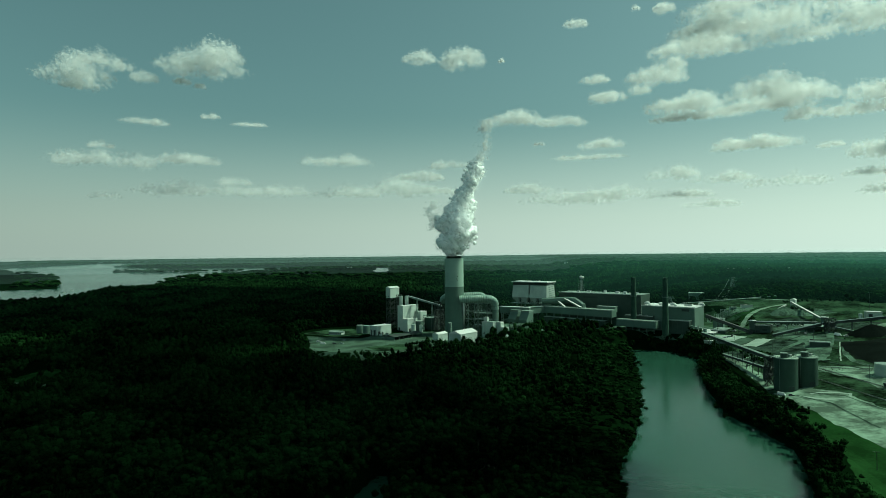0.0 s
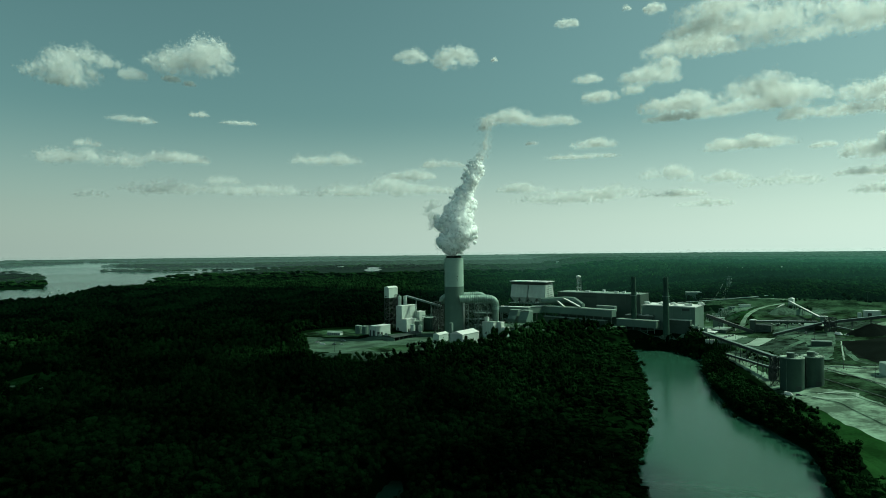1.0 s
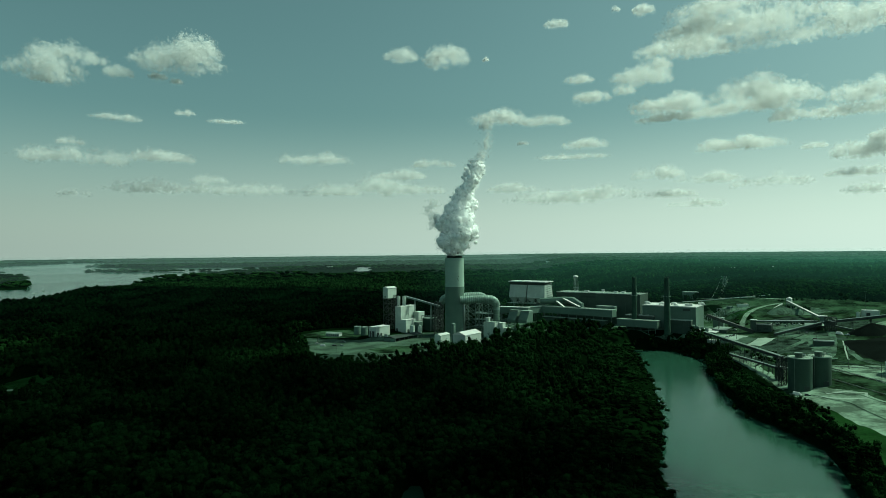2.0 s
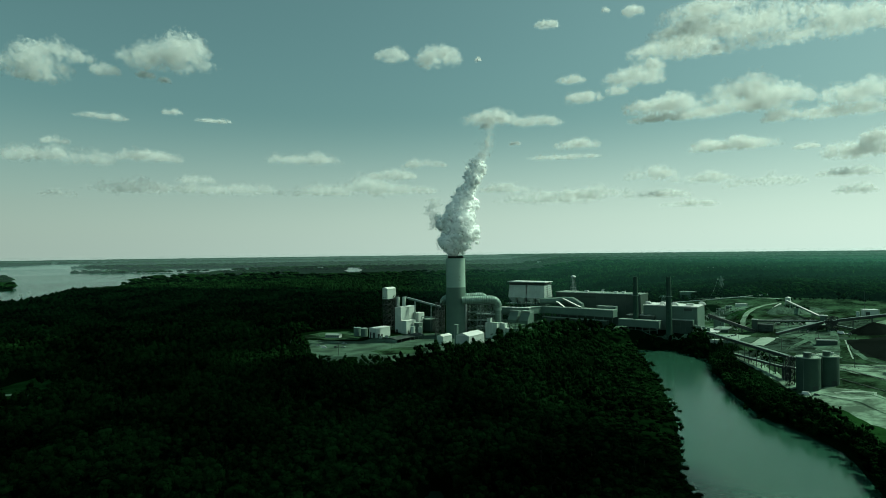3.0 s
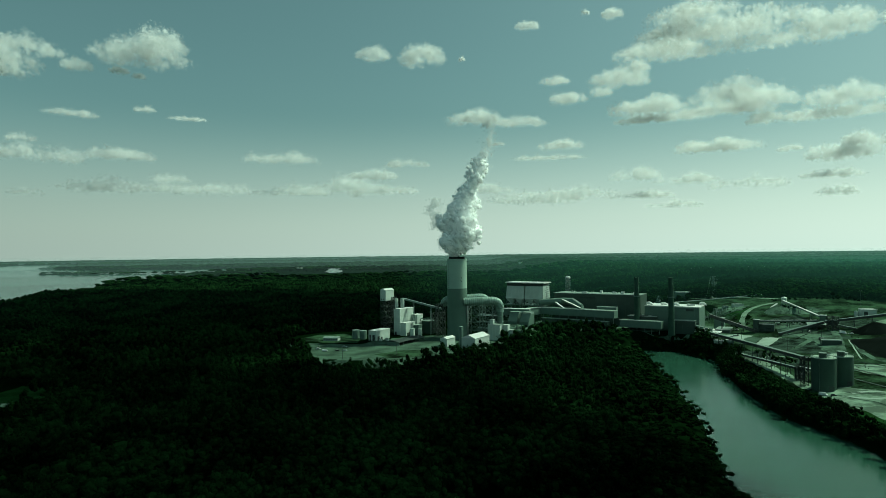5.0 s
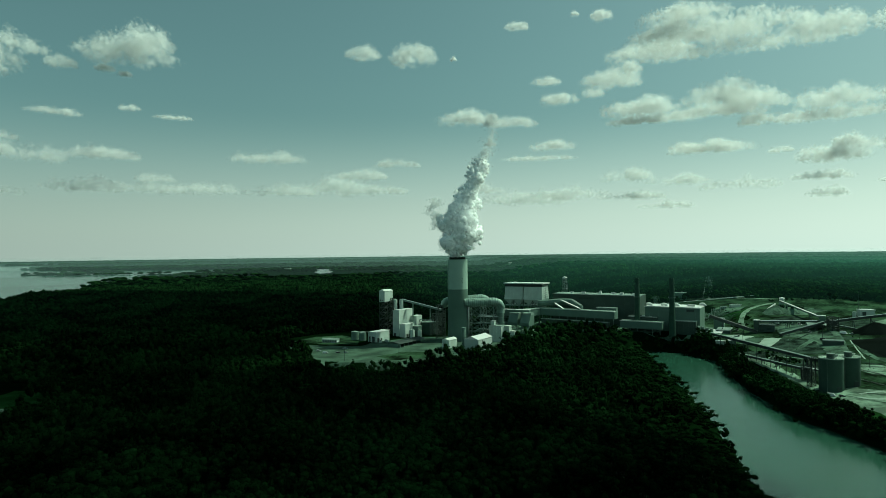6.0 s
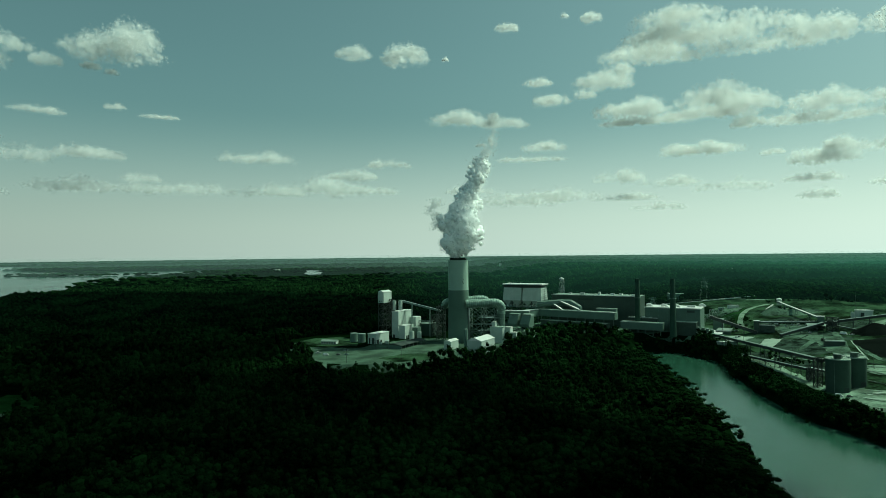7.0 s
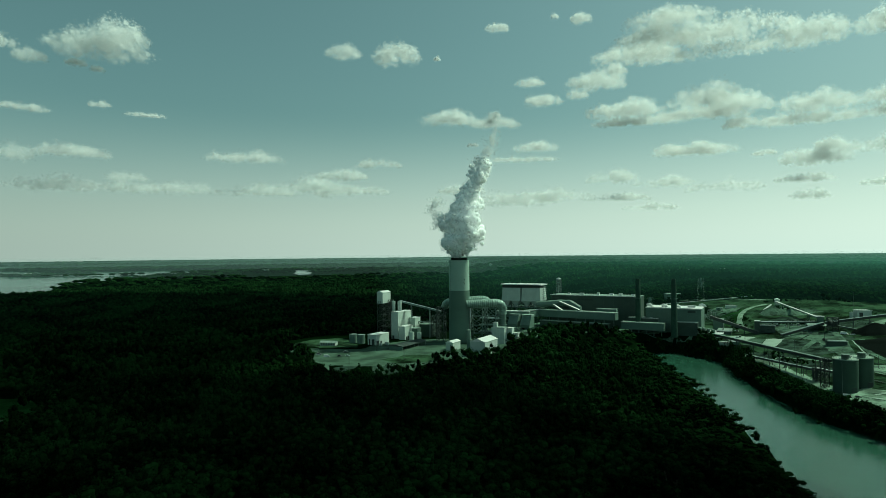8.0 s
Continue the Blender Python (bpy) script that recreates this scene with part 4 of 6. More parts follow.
# ---- builders ----
def lie(x, y):
    return float(height(np.array([float(x)]), np.array([float(y)]))[0])


def turned(ob, rz):
    ob.rotation_euler.z = radians(rz)
    return ob


def block(name, label, category, c, size, z0, z1, wall, roof, rz=-30, rim=0.5, ribs=0, group="", gable=0.0, doors=()):
    """A clad building: walls, roof with an upstand, seams and dark openings (face, along, low, width, height)."""
    ob = turned(thing(name, label, category, group, (c[0], c[1], z0)), rz)
    h = z1 - z0
    front = part("wall", Shape().box((0, 0, h / 2), (size[0], size[1], h)), wall, ob)
    if gable:
        part("roof", Shape().gable((0, 0, h + 0.02), (size[1], size[0]), gable, 90, 0.5), roof, ob)
    else:
        deck = part("roof", Shape().box((0, 0, h + rim / 2), (size[0] + 0.5, size[1] + 0.5, rim)), roof, ob)
        part("parapet", Shape().box((0, -size[1] / 2 - 0.35, h + rim * 0.6), (size[0] + 1, 0.3, rim * 1.6)), galvanised, deck)
    for k in range(ribs):
        u = -size[0] / 2 + size[0] * (k + 0.5) / ribs
        part("seam", Shape().box((u, -size[1] / 2 - 0.12, h / 2), (0.35, 0.24, h * 0.98)), wall, front)
    for face, along, low, w, hh in doors:
        if face == "front":
            part("door", Shape().box((along, -size[1] / 2 - 0.1, low + hh / 2), (w, 0.3, hh)), roof_dark, front, "dark opening")
        else:
            part("door", Shape().box((size[0] / 2 + 0.1, along, low + hh / 2), (0.3, w, hh)), roof_dark, front, "dark opening")
    return ob


def lattice(name, label, c, size, z0, z1, levels, mat, rz=-30, bar=0.5, group=""):
    """An open steel frame: posts, and on each level beams and crossing braces."""
    ob = turned(thing(name, label, "steel frame", group, (c[0], c[1], z0)), rz)
    hx, hy, h = size[0] / 2, size[1] / 2, (z1 - z0) / levels
    corners = [(-hx, -hy), (hx, -hy), (hx, hy), (-hx, hy)]
    for x, y in corners:
        part("post", Shape().beam((x, y, 0), (x, y, z1 - z0), bar * 1.3), mat, ob)
    for k in range(levels):
        s = Shape()
        for (x0, y0), (x1, y1) in zip(corners, corners[1:] + corners[:1]):
            s.beam((x0, y0, (k + 1) * h), (x1, y1, (k + 1) * h), bar)
            s.beam((x0, y0, k * h), (x1, y1, (k + 1) * h), bar * 0.7)
            s.beam((x1, y1, k * h), (x0, y0, (k + 1) * h), bar * 0.7)
        part("bracing", s, mat, ob)
    return ob


def conveyor(label, p, q, wide=3.2, tall=3.0, belt=steel, roof=steel, bents=3, name="conveyor", leg=0.45, ground_at=None):
    """A covered belt gallery on steel bents between two points."""
    p, q = Vector(p), Vector(q)
    ob = thing(name, label, "conveyor", at=p)
    d = q - p
    part("gallery", Shape().beam((0, 0, 0), d, wide, tall), belt, ob)
    part("roof", Shape().beam((0, 0, tall / 2 + 0.12), d + Vector((0, 0, tall / 2 + 0.12)), wide + 0.5, 0.25), roof, ob)
    side = d.cross(Vector((0, 0, 1))).normalized() * (wide / 2 + 0.15)
    n = max(3, int(d.length / 6))
    for k in range(n):
        a, b = d * (k / n), d * ((k + 1) / n)
        lo, hi = Vector((0, 0, -tall / 2)), Vector((0, 0, tall / 2))
        for e in (side, -side):
            part("diagonal", Shape().beam(a + e + (lo if k % 2 else hi), b + e + (hi if k % 2 else lo), 0.22), belt, ob)
    for k in range(bents):
        a = d * ((k + 0.6) / (bents + 0.2))
        w = p + a
        base = lie(w.x, w.y) - 0.5 - p.z if ground_at is None else ground_at - p.z
        if base > a.z - tall / 2 - 0.5:
            continue
        s = Shape()
        for e in (side, -side):
            s.beam((a.x + e.x * 1.3, a.y + e.y * 1.3, base), (a.x + e.x, a.y + e.y, a.z - tall / 2), leg)
        s.beam((a.x + side.x * 1.2, a.y + side.y * 1.2, base * 0.6 + a.z * 0.4), (a.x - side.x, a.y - side.y, a.z - tall / 2), leg * 0.6)
        part("bent", s, belt, ob, "steel trestle leg pair")
    return ob


def tank(name, label, x, y, z0, z1, r, mat, group="", dome=1.2, rings=0):
    ob = thing(name, label, "tank", group, (x, y, z0))
    h = z1 - z0
    part("shell", Shape().drum(0, 0, 0, h, r, r, 36), mat, ob, "", True)
    part("roof", Shape().drum(0, 0, h, h + dome, r * 1.02, r * 0.1, 36), roof_grey, ob)
    for k in range(rings):
        part("band", Shape().drum(0, 0, h * (k + 1) / (rings + 1), h * (k + 1) / (rings + 1) + 0.4, r + 0.15, r + 0.15, 36), mat, ob)
    return ob


# ---- the stack and its ducts ----
stack = thing("chimney_stack", "tall round concrete stack, pale above and darker below, venting steam", "chimney", at=(2, 0, -16.5))
part("lower_shaft", Shape().drum(0, 0, 0, 63.3, 12.9, 12.35, 72), stack_dark, stack, "darker grey concrete shaft", True)
part("upper_shaft", Shape().drum(0, 0, 63.3, 99.2, 12.35, 12.2, 72), stack_light, stack, "pale grey concrete shaft", True)
part("rim", Shape().drum(0, 0, 99.2, 99.8, 12.35, 12.35, 72), stack_light, stack)
for fx in (-5.0, 5.0):
    part("flue", Shape().drum(fx * 1.02, 0, 99.8, 102.6, 4.8, 4.8, 36), soot, stack, "black flue mouth", True)
part("flue_collar", Shape().drum(0, 0, 99.8, 101.6, 9.6, 9.6, 48), soot, stack, "black rim round the flues", True)
for z in (20, 41, 80):
    part("seam", Shape().drum(0, 0, z, z + 0.3, 12.95 - z * 0.0085, 12.95 - z * 0.0085, 72, False), stack_dark, stack)
for a, z in ((-62, 76.5), (-66, 73.5), (-61, 72.0)):
    part("vent", Shape().box((12.2 * math.cos(radians(a)), 12.2 * math.sin(radians(a)), z), (0.7, 0.7, 1.1), a), soot, stack, "small dark vent box")
s = Shape()
s.tube([(12.6, -5.2, 0), (12.6, -5.2, 42), (11.5, -4.8, 44)], 1.2, 12)
part("pipe", s, galvanised, stack, "bright pipe up the side", True)
s = Shape()
for z in np.arange(2, 98, 2.5):
    s.box((-10.8, -6.7 + z * 0.002, z), (0.9, 0.4, 0.3))
for e in (-0.5, 0.5):
    s.beam((-10.8 + e, -6.9, 0), (-10.8 + e, -6.5, 98), 0.2)
part("ladder", s, stack_dark, stack, "thin steel ladder")


def duct(label, path, r, ribbing=2.4):
    """A stiffened round flue duct."""
    path = [Vector(p) for p in path]
    fine, rad = [], []
    for a, b in zip(path, path[1:]):
        n = max(2, int((b - a).length / (ribbing / 4)))
        for k in range(n):
            fine.append(a.lerp(b, k / n))
    for k in range(len(fine)):
        rad.append(r * (1.07 if k % 4 == 0 else 1.0))
    ob = thing("flue_duct", label, "duct", "flue ducts", path[0])
    part("shell", Shape().tube([p - path[0] for p in fine], rad, 28), duct_steel, ob)
    return ob


def bend(a, b, c, n=7):
    a, b, c = Vector(a), Vector(b), Vector(c)
    return [a.lerp(b, k / n).lerp(b.lerp(c, k / n), k / n) for k in range(n + 1)]


duct("ribbed silver flue duct from the stack to the absorber", [(10, -8, 30.4)] + bend((42, -5, 31.2), (54.6, -2, 31.8), (55, 2, 22)), 4.9)
duct("ribbed silver flue duct behind the stack", [(8, 14, 33)] + bend((30, 20, 34), (40, 22, 34), (41, 24, 24)), 4.4)
duct("short ribbed duct elbow beside the stack", bend((-6, 8, 32), (-15, 9, 32.6), (-15.2, 15, 25)), 4.5)

vessel = thing("absorber_vessel", "grey cylindrical absorber vessel with bands", "vessel", at=(54.8, 3.5, -16))
part("shell", Shape().drum(0, 0, 0, 33, 4.2, 4.2, 36), grey_clad, vessel, "", True)
part("cone", Shape().drum(0, 0, 33, 37.5, 5.0, 4.6, 36), duct_steel, vessel, "", True)
for z in (6, 13, 20, 27, 32.5):
    part("band", Shape().drum(0, 0, z, z + 0.6, 4.6, 4.6, 36), steel, vessel)
lattice("lattice_tower", "open grey steel support tower under the duct", (24, 2), (15, 12), -16, 25, 4, steel, -20, 0.6, "duct towers")
lattice("lattice_tower", "open grey steel support tower under the duct", (41, 0), (13, 12), -16, 25, 4, steel, -20, 0.6, "duct towers")
lattice("lattice_tower", "open steel frame under the duct elbow", (-20, 12), (9, 9), -16, 26, 4, steel_dark, -20, 0.5, "duct towers")
for z in (-4, 4, 12):
    part("platform", Shape().box((40, 6, z), (26, 14, 0.5), -20), steel, tagged(thing("platform", "steel working platform in the duct frame", "platform", "platforms"), kind=""))

block("pump_house", "pale clad pump house with panel seams", "building", (48.8, -14.4), (16.4, 10), -18, 3, white_clad, roof_grey, ribs=4)
block("pump_house", "white clad annex with a step in its roof", "building", (60, -13.5), (11, 7), -18, 2.2, white_clad, roof_white)
block("pump_house", "small low white annex", "building", (68.5, -16), (6, 7), -18, -4, white_clad, roof_white)
block("valve_house", "small white cabin on the pump house", "cabin", (44.6, -10.5), (4.5, 4), 3.5, 8, white_clad, roof_white)

# ---- process buildings west of the stack ----
fgd = block("process_building", "tall white clad process building", "building", (-70.9, 50), (10, 32), -18, 17.3, white_clad, roof_white,
            doors=[("front", -2, 2, 3, 4), ("side", -12, 2, 3, 4), ("side", -7, 2, 3, 4), ("side", -2, 2, 3.5, 5)])
block("process_annex", "lower white annex with a flat bright roof", "building", (-64.5, 33.5), (9, 20), -18, 0.3, white_clad, roof_white, doors=[("side", -6, 2, 3, 4), ("side", -1, 2, 3, 4), ("side", 4, 2, 3, 4)])
block("process_annex", "middle white annex on steel legs", "building", (-54.0, 60), (9, 13), -18, 8, white_clad, roof_white)
block("process_annex", "low pale equipment house", "building", (-52.5, 40), (10, 9), -18, -3.5, grey_clad, roof_grey)
head = block("tower_house", "white gabled house on top of a steel tower", "tower", (-93.7, 53), (9, 18), 28, 42, white_clad, roof_white, gable=2.2,
             doors=[("front", -2.2, 1.2, 1.2, 1.8), ("front", 0.6, 1.2, 1.2, 1.8)])
lattice("steel_tower", "tall dark steel tower carrying a white house", (-93.7, 53), (8.6, 17), -17, 28, 6, steel_dark, -30, 0.5)
for sx0 in (-81.3, -73.2):
    tank("day_silo", "slim white silo on the process building roof", sx0, 52, 17.8, 30.2, 2.6, white_clad, "roof silos", 1.0, 2)
lattice("steel_stair", "open steel stair frame beside the roof silos", (-84.5, 53), (5, 5), 8, 32, 4, steel_dark, -30, 0.35)
conveyor("long sloping truss conveyor from the silos to the stack", (-72, 56, 29.5), (-20, 32, 18), 2.2, 2.2, steel, galvanised, 2)
tank("storage_tank", "broad dark grey storage tank", -37.5, 56, -16.5, 0.4, 10.4, silo_wall, "", 0.8, 1)
lattice("steel_stair", "steel walkway frame over the storage tank", (-40, 50), (18, 5), 0.5, 4.0, 1, steel, 10, 0.35)
lattice("lattice_tower", "dark pipe rack beside the storage tank", (-26, 44), (7, 12), -16, 12, 4, steel_dark, -30, 0.45)
for tx, ty, r, top in ((-57, 22, 3.2, -6), (-47.5, 26, 2.6, -7)):
    tank("process_tank", "small white upright tank", tx, ty, -16.5, top, r, white_clad, "process tanks", 0.8)
low = block("workshop", "long low workshop with a white roof", "building", (-96, -3.5), (12, 27), -17, -4.2, white_clad, roof_white, doors=[("side", -9, 1, 4, 5), ("side", -3, 1, 3, 4), ("front", 2, 1, 3.5, 7), ("front", -3.5, 1, 2, 7)])
for tx, ty in ((-127.5, 6), (-117, 0)):
    tank("water_tank", "pale green upright water tank", tx, ty, -16.5, -5.5, 4.6, grey_clad, "water tanks", 0.7, 1)
for ax, ay in ((-92, -19), (-86, -12), (-84, -16)):
    t = thing("cooling_unit", "small white cooling unit on the ground", "cooling unit", "cooling units", (ax, ay, -16.2))
    part("casing", Shape().box((0, 0, 1.4), (3, 2.4, 2.8), -30), white_clad, t)
    part("grille", Shape().drum(0, 0, 2.8, 3.1, 1.0, 1.0, 16), roof_dark, t)
shed = turned(thing("open_shed", "long low open shed with a dark roof", "shed", at=(-59, -33, -16.2)), -30)
part("roof", Shape().gable((0, 0, 4.6), (52, 18), 1.8, 90, 0.6), roof_dark, shed, "dark sheet roof")
part("back_wall", Shape().box((-8.6, 0, 2.3), (0.4, 52, 4.6)), grey_clad, shed)
part("end_wall", Shape().box((0, -26, 2.3), (17.6, 0.4, 4.6)), grey_clad, shed)
for k in range(7):
    part("post", Shape().beam((8.4, -25 + k * 8.3, 0), (8.4, -25 + k * 8.3, 4.6), 0.5), steel, shed)
block("store_house", "small white store with a pitched roof", "building", (-8, -56), (9, 18), -17, -7, white_clad, roof_white, gable=2.0)
wh = block("warehouse", "bright white warehouse with a shallow pitched roof", "building", (24, -86), (17, 32), -17, -1.2, white_clad, roof_white, gable=3.4)
tank("vent_pipe", "tall pale vent pipe beside the warehouse", 8, -82, -17, 9.2, 2.3, grey_clad, "", 0.4)
lodge = turned(thing("site_office", "low pale site office with a row of windows", "building", at=(-154, -12, lie(-154, -12) - 0.4)), -12)
part("wall", Shape().box((0, 0, 2.1), (19, 8, 4.2)), white_clad, lodge)
part("roof", Shape().gable((0, 0, 4.2), (19, 8), 1.6, 0, 0.6), roof_grey, lodge)
for k in range(6):
    part("window", Shape().box((-7.7 + k * 3.1, -4.05, 2.3), (1.7, 0.2, 1.7)), glass_dark, lodge)


# ---- precipitator, halls and galleries ----
def precipitator():
    ob = turned(thing("precipitator", "large pale precipitator house with two clad bays over hoppers", "building", at=(103, 145, -14)), -30)
    part("roof_deck", Shape().box((0, 0, 59.5), (62, 27, 1.3)), roof_white, ob, "thin white roof deck")
    part("roof_gap", Shape().box((0, 0, 56.8), (58, 23, 4.2)), roof_dark, ob, "dark open storey under the roof")
    for u in (-15.2, 15.2):
        s = Shape()
        lowp = [(u - 14.6, -13.5), (u + 14.6, -13.5), (u + 14.6, 13.5), (u - 14.6, 13.5)]
        top = [(u - 13.6, -11), (u + 13.6, -11), (u + 13.6, 11), (u - 13.6, 11)]
        s.prism(lowp, 36.5, 55, top)
        bay = part("bay", s, white_clad, ob, "pale sloping clad bay")
        for k in range(5):
            a = u - 11 + k * 5.5
            part("seam", Shape().beam((a, -13.6, 36.7), (a * 0.96, -11.1, 54.6), 0.22), white_clad, bay)
        for k in range(2):
            for v in (-9, 7):
                c = u - 7 + k * 14
                part("hopper", Shape().prism([(c - 1, v - 1), (c + 1, v - 1), (c + 1, v + 1), (c - 1, v + 1)], 28, 36.5, [(c - 7, v - 6), (c + 7, v - 6), (c + 7, v + 6), (c - 7, v + 6)]), white_clad, ob, "pale tapering hopper")
    for u in (-29, -15, 0, 15, 29):
        for v in (-12, 12):
            part("column", Shape().beam((u, v, 0), (u, v, 37), 0.8), steel_dark, ob)
    for k in range(4):
        part("brace", Shape().beam((-29 + k * 14.5, -12, 14), (-14.5 + k * 14.5, -12, 34), 0.5), steel, ob)
        part("brace", Shape().beam((-14.5 + k * 14.5, -12, 14), (-29 + k * 14.5, -12, 34), 0.5), steel, ob)
    part("deck", Shape().box((0, -2, 27), (64, 28, 0.8)), grey_clad, ob)
    s = Shape()
    for k in range(7):
        s.beam((31.5, -10, 36 + k * 3.2), (31.5, 8, 37.8 + k * 3.2), 0.5)
        s.beam((33.5, -10, 36 + k * 3.2), (33.5, -10, 39.2 + k * 3.2), 0.3)
    part("stair", s, steel, ob, "open steel stair at the end")
    return ob


precipitator()
for k, (x0, y0, w) in enumerate(((78, 66, 13), (93, 56, 13))):
    t = turned(thing("duct_hood", "pale boxy duct with a sloping top", "duct", "box ducts", (x0, y0, -14)), -30)
    part("casing", Shape().prism([(-w / 2, -9), (w / 2, -9), (w / 2, 9), (-w / 2, 9)], 12, 22, [(-w / 2, -2), (w / 2, -2), (w / 2, 9), (-w / 2, 9)]).prism([(-w / 2, -9), (w / 2, -9), (w / 2, 9), (-w / 2, 9)], 8, 11.99), grey_clad, t)
    part("lid", Shape().box((0, 3.5, 24.2), (w + 0.6, 12, 0.4)).box((0, 3.5, 23.0), (w, 11, 2.0)), roof_grey, t)
    for u in (-5, 5):
        part("leg", Shape().beam((u, -7, -2), (u, -7, 8), 0.7), steel, t)
block("duct_gallery", "long pale flat duct between absorber and precipitator", "duct", (78, 78), (44, 9), 5, 13, grey_clad, roof_white, -20)
lattice("lattice_tower", "steel legs under the flat duct", (78, 78), (40, 7), -16, 5, 2, steel, -20, 0.6)

hall = block("turbine_hall", "long dark turbine hall with a pale roof edge", "hall", (203, 122), (124, 34), -13, 30, dark_clad, roof_grey, ribs=9,
             doors=[("front", -12, 36.5, 22, 2.6)])
for u, v, w, h in ((-20, -4, 6, 2.2), (2, 3, 3, 3.4), (34, -2, 4, 2.5), (52, -6, 4, 2), (-40, 3, 3, 1.5), (20, 5, 5, 1.6)):
    p = Matrix.Rotation(radians(-30), 3, "Z") @ Vector((u, v, 0))
    t = thing("roof_vent", "white roof ventilator on the turbine hall", "ventilator", "roof ventilators", (203 + p.x, 122 + p.y, 30.5))
    part("casing", Shape().box((0, 0, h / 2), (w, 3, h), -30), roof_white, t)
    part("hood", Shape().box((0, 0, h + 0.15), (w + 0.8, 3.8, 0.3), -30), galvanised, t)
boiler = block("boiler_hall", "grey clad hall with a white flat roof", "hall", (282, 41), (66, 40), -13, 19, grey_clad, roof_white, ribs=6, rim=0.8,
               doors=[("front", 22, 27.5, 9, 2.8), ("side", -8, 4, 6, 5)])
for x0, y0, n in ((252, 50, 0), (268, 41, 1), (281, 33, 0), (316, 38, 1)):
    t = turned(thing("roof_hood", "curved white intake hood on the boiler hall", "ventilator", "intake hoods", (x0, y0, 19.8)), -30 + 20 * n)
    part("elbow", Shape().tube(bend((-3.2, 0, 1.6), (2.6, 0, 3.6), (3.2, 0, -0.2)), [1.6, 1.7, 1.8, 1.8, 1.8, 1.8, 1.8, 1.8], 14), roof_white, t, "", True)
    part("base", Shape().drum(3.2, 0, -0.3, 0.5, 2.1, 2.1, 14), galvanised, t)
block("roof_house", "small white plant room on the boiler hall roof", "cabin", (299, 30), (9, 4), 19.8, 21.6, roof_white, roof_white)
block("switch_house", "low dark building with a pale roof edge", "building", (284, 14), (29, 16), -13, 3.5, dark_clad, roof_grey, ribs=5)
for k in range(4):
    tank("feed_tank", "grey upright tank below the boiler hall", 296 + k * 4.4, 2 - k * 2.5, -13, -2 - k * 0.8, 2.1, grey_clad, "feed tanks", 0.6)
g1 = block("belt_gallery", "long raised grey gallery with a bright roof edge", "gallery", (164, 84), (112, 13), 2.3, 11.5, grey_clad, roof_grey, -35.5, ribs=0)
for k in range(9):
    part("column", Shape().beam((-52 + k * 13, 0, -15), (-52 + k * 13, 0, 0), 0.9), steel, g1)
block("belt_gallery", "short grey gallery turning towards the absorber", "gallery", (107.5, 107), (27, 10), 2.0, 11.2, grey_clad, roof_grey, 40)
under = block("service_building", "long dark low building under the gallery", "building", (160, 78), (96, 9), -14, -2.5, dark_clad, roof_grey, -35.5)
g2 = block("belt_gallery", "lower raised grey gallery stepping down", "gallery", (236, 28.5), (52, 12), -7.2, 1.5, grey_clad, roof_grey, -32)
for k in range(6):
    part("column", Shape().beam((-23 + k * 9.2, -4, -7), (-23 + k * 9.2, -4, 0), 0.7), steel, g2)
block("vent_house", "curved grey roof monitors behind the gallery", "ventilator", (203, 72), (26, 8), 8, 15, grey_clad, roof_grey, -32)
block("skylight_roof", "low dark roof with bright skylights", "building", (243, 44), (36, 14), -10, 6, dark_clad, roof_dark, -30)
for k in range(3):
    t = thing("skylight", "bright white rooflight strip", "skylight", "rooflights", (234 + k * 8, 47 - k * 4.6, 6.5))
    part("curb", Shape().box((0, 0, 0.2), (4.2, 5.6, 0.4), -30), steel, t)
    part("pane", Shape().box((0, 0, 0.55), (3.8, 5.2, 0.3), -30), roof_white, t)
conveyor("bright sloping conveyor behind the long gallery", (148, 111, 22), (168, 80, 12.5), 3.0, 2.0, grey_clad, roof_white, 0)
conveyor("short bright sloping conveyor by the gallery", (139, 111, 18), (148, 94, 11), 2.4, 2.0, grey_clad, roof_white, 0)
t = thing("boiler_duct", "wide pale duct rising to the precipitator", "duct", at=(150, 110, 0))
part("casing", Shape().tube([(-34, 8, 18), (0, 4, 20), (12, -2, 20), (22, -10, 14), (23, -11, 4)], [4.5, 5.0, 5.0, 4.6, 4.4], 8), grey_clad, t)

chimney_dark = material("chimney_concrete", (0.06, 0.085, 0.068), 0.85, vary=0.3, scale=0.12, fine=1, spec=0.05)
for cx, cy, z1, r0 in ((232.6, 36.4, 56.3, 3.8), (265.5, 4, 57.3, 4.0)):
    z0 = -14.0
    c = thing("boiler_chimney", "slender dark grey boiler chimney with a railed platform", "chimney", "boiler chimneys", (cx, cy, z0))
    h = z1 - z0
    part("shaft", Shape().drum(0, 0, 0, h - 9, r0, 2.95, 28), chimney_dark, c, "", True)
    part("cap", Shape().drum(0, 0, h - 9, h, 2.95, 2.8, 28), chimney_dark, c, "slightly sooty top", True)
    gallery = part("platform", Shape().drum(0, 0, h - 24.5, h - 24, 4.4, 4.4, 20), steel, c)
    s = Shape()
    for k in range(10):
        a = k * 0.628
        s.beam((4.3 * math.cos(a), 4.3 * math.sin(a), h - 24), (4.3 * math.cos(a), 4.3 * math.sin(a), h - 22.8), 0.15)
    part("railing", s, steel, gallery)

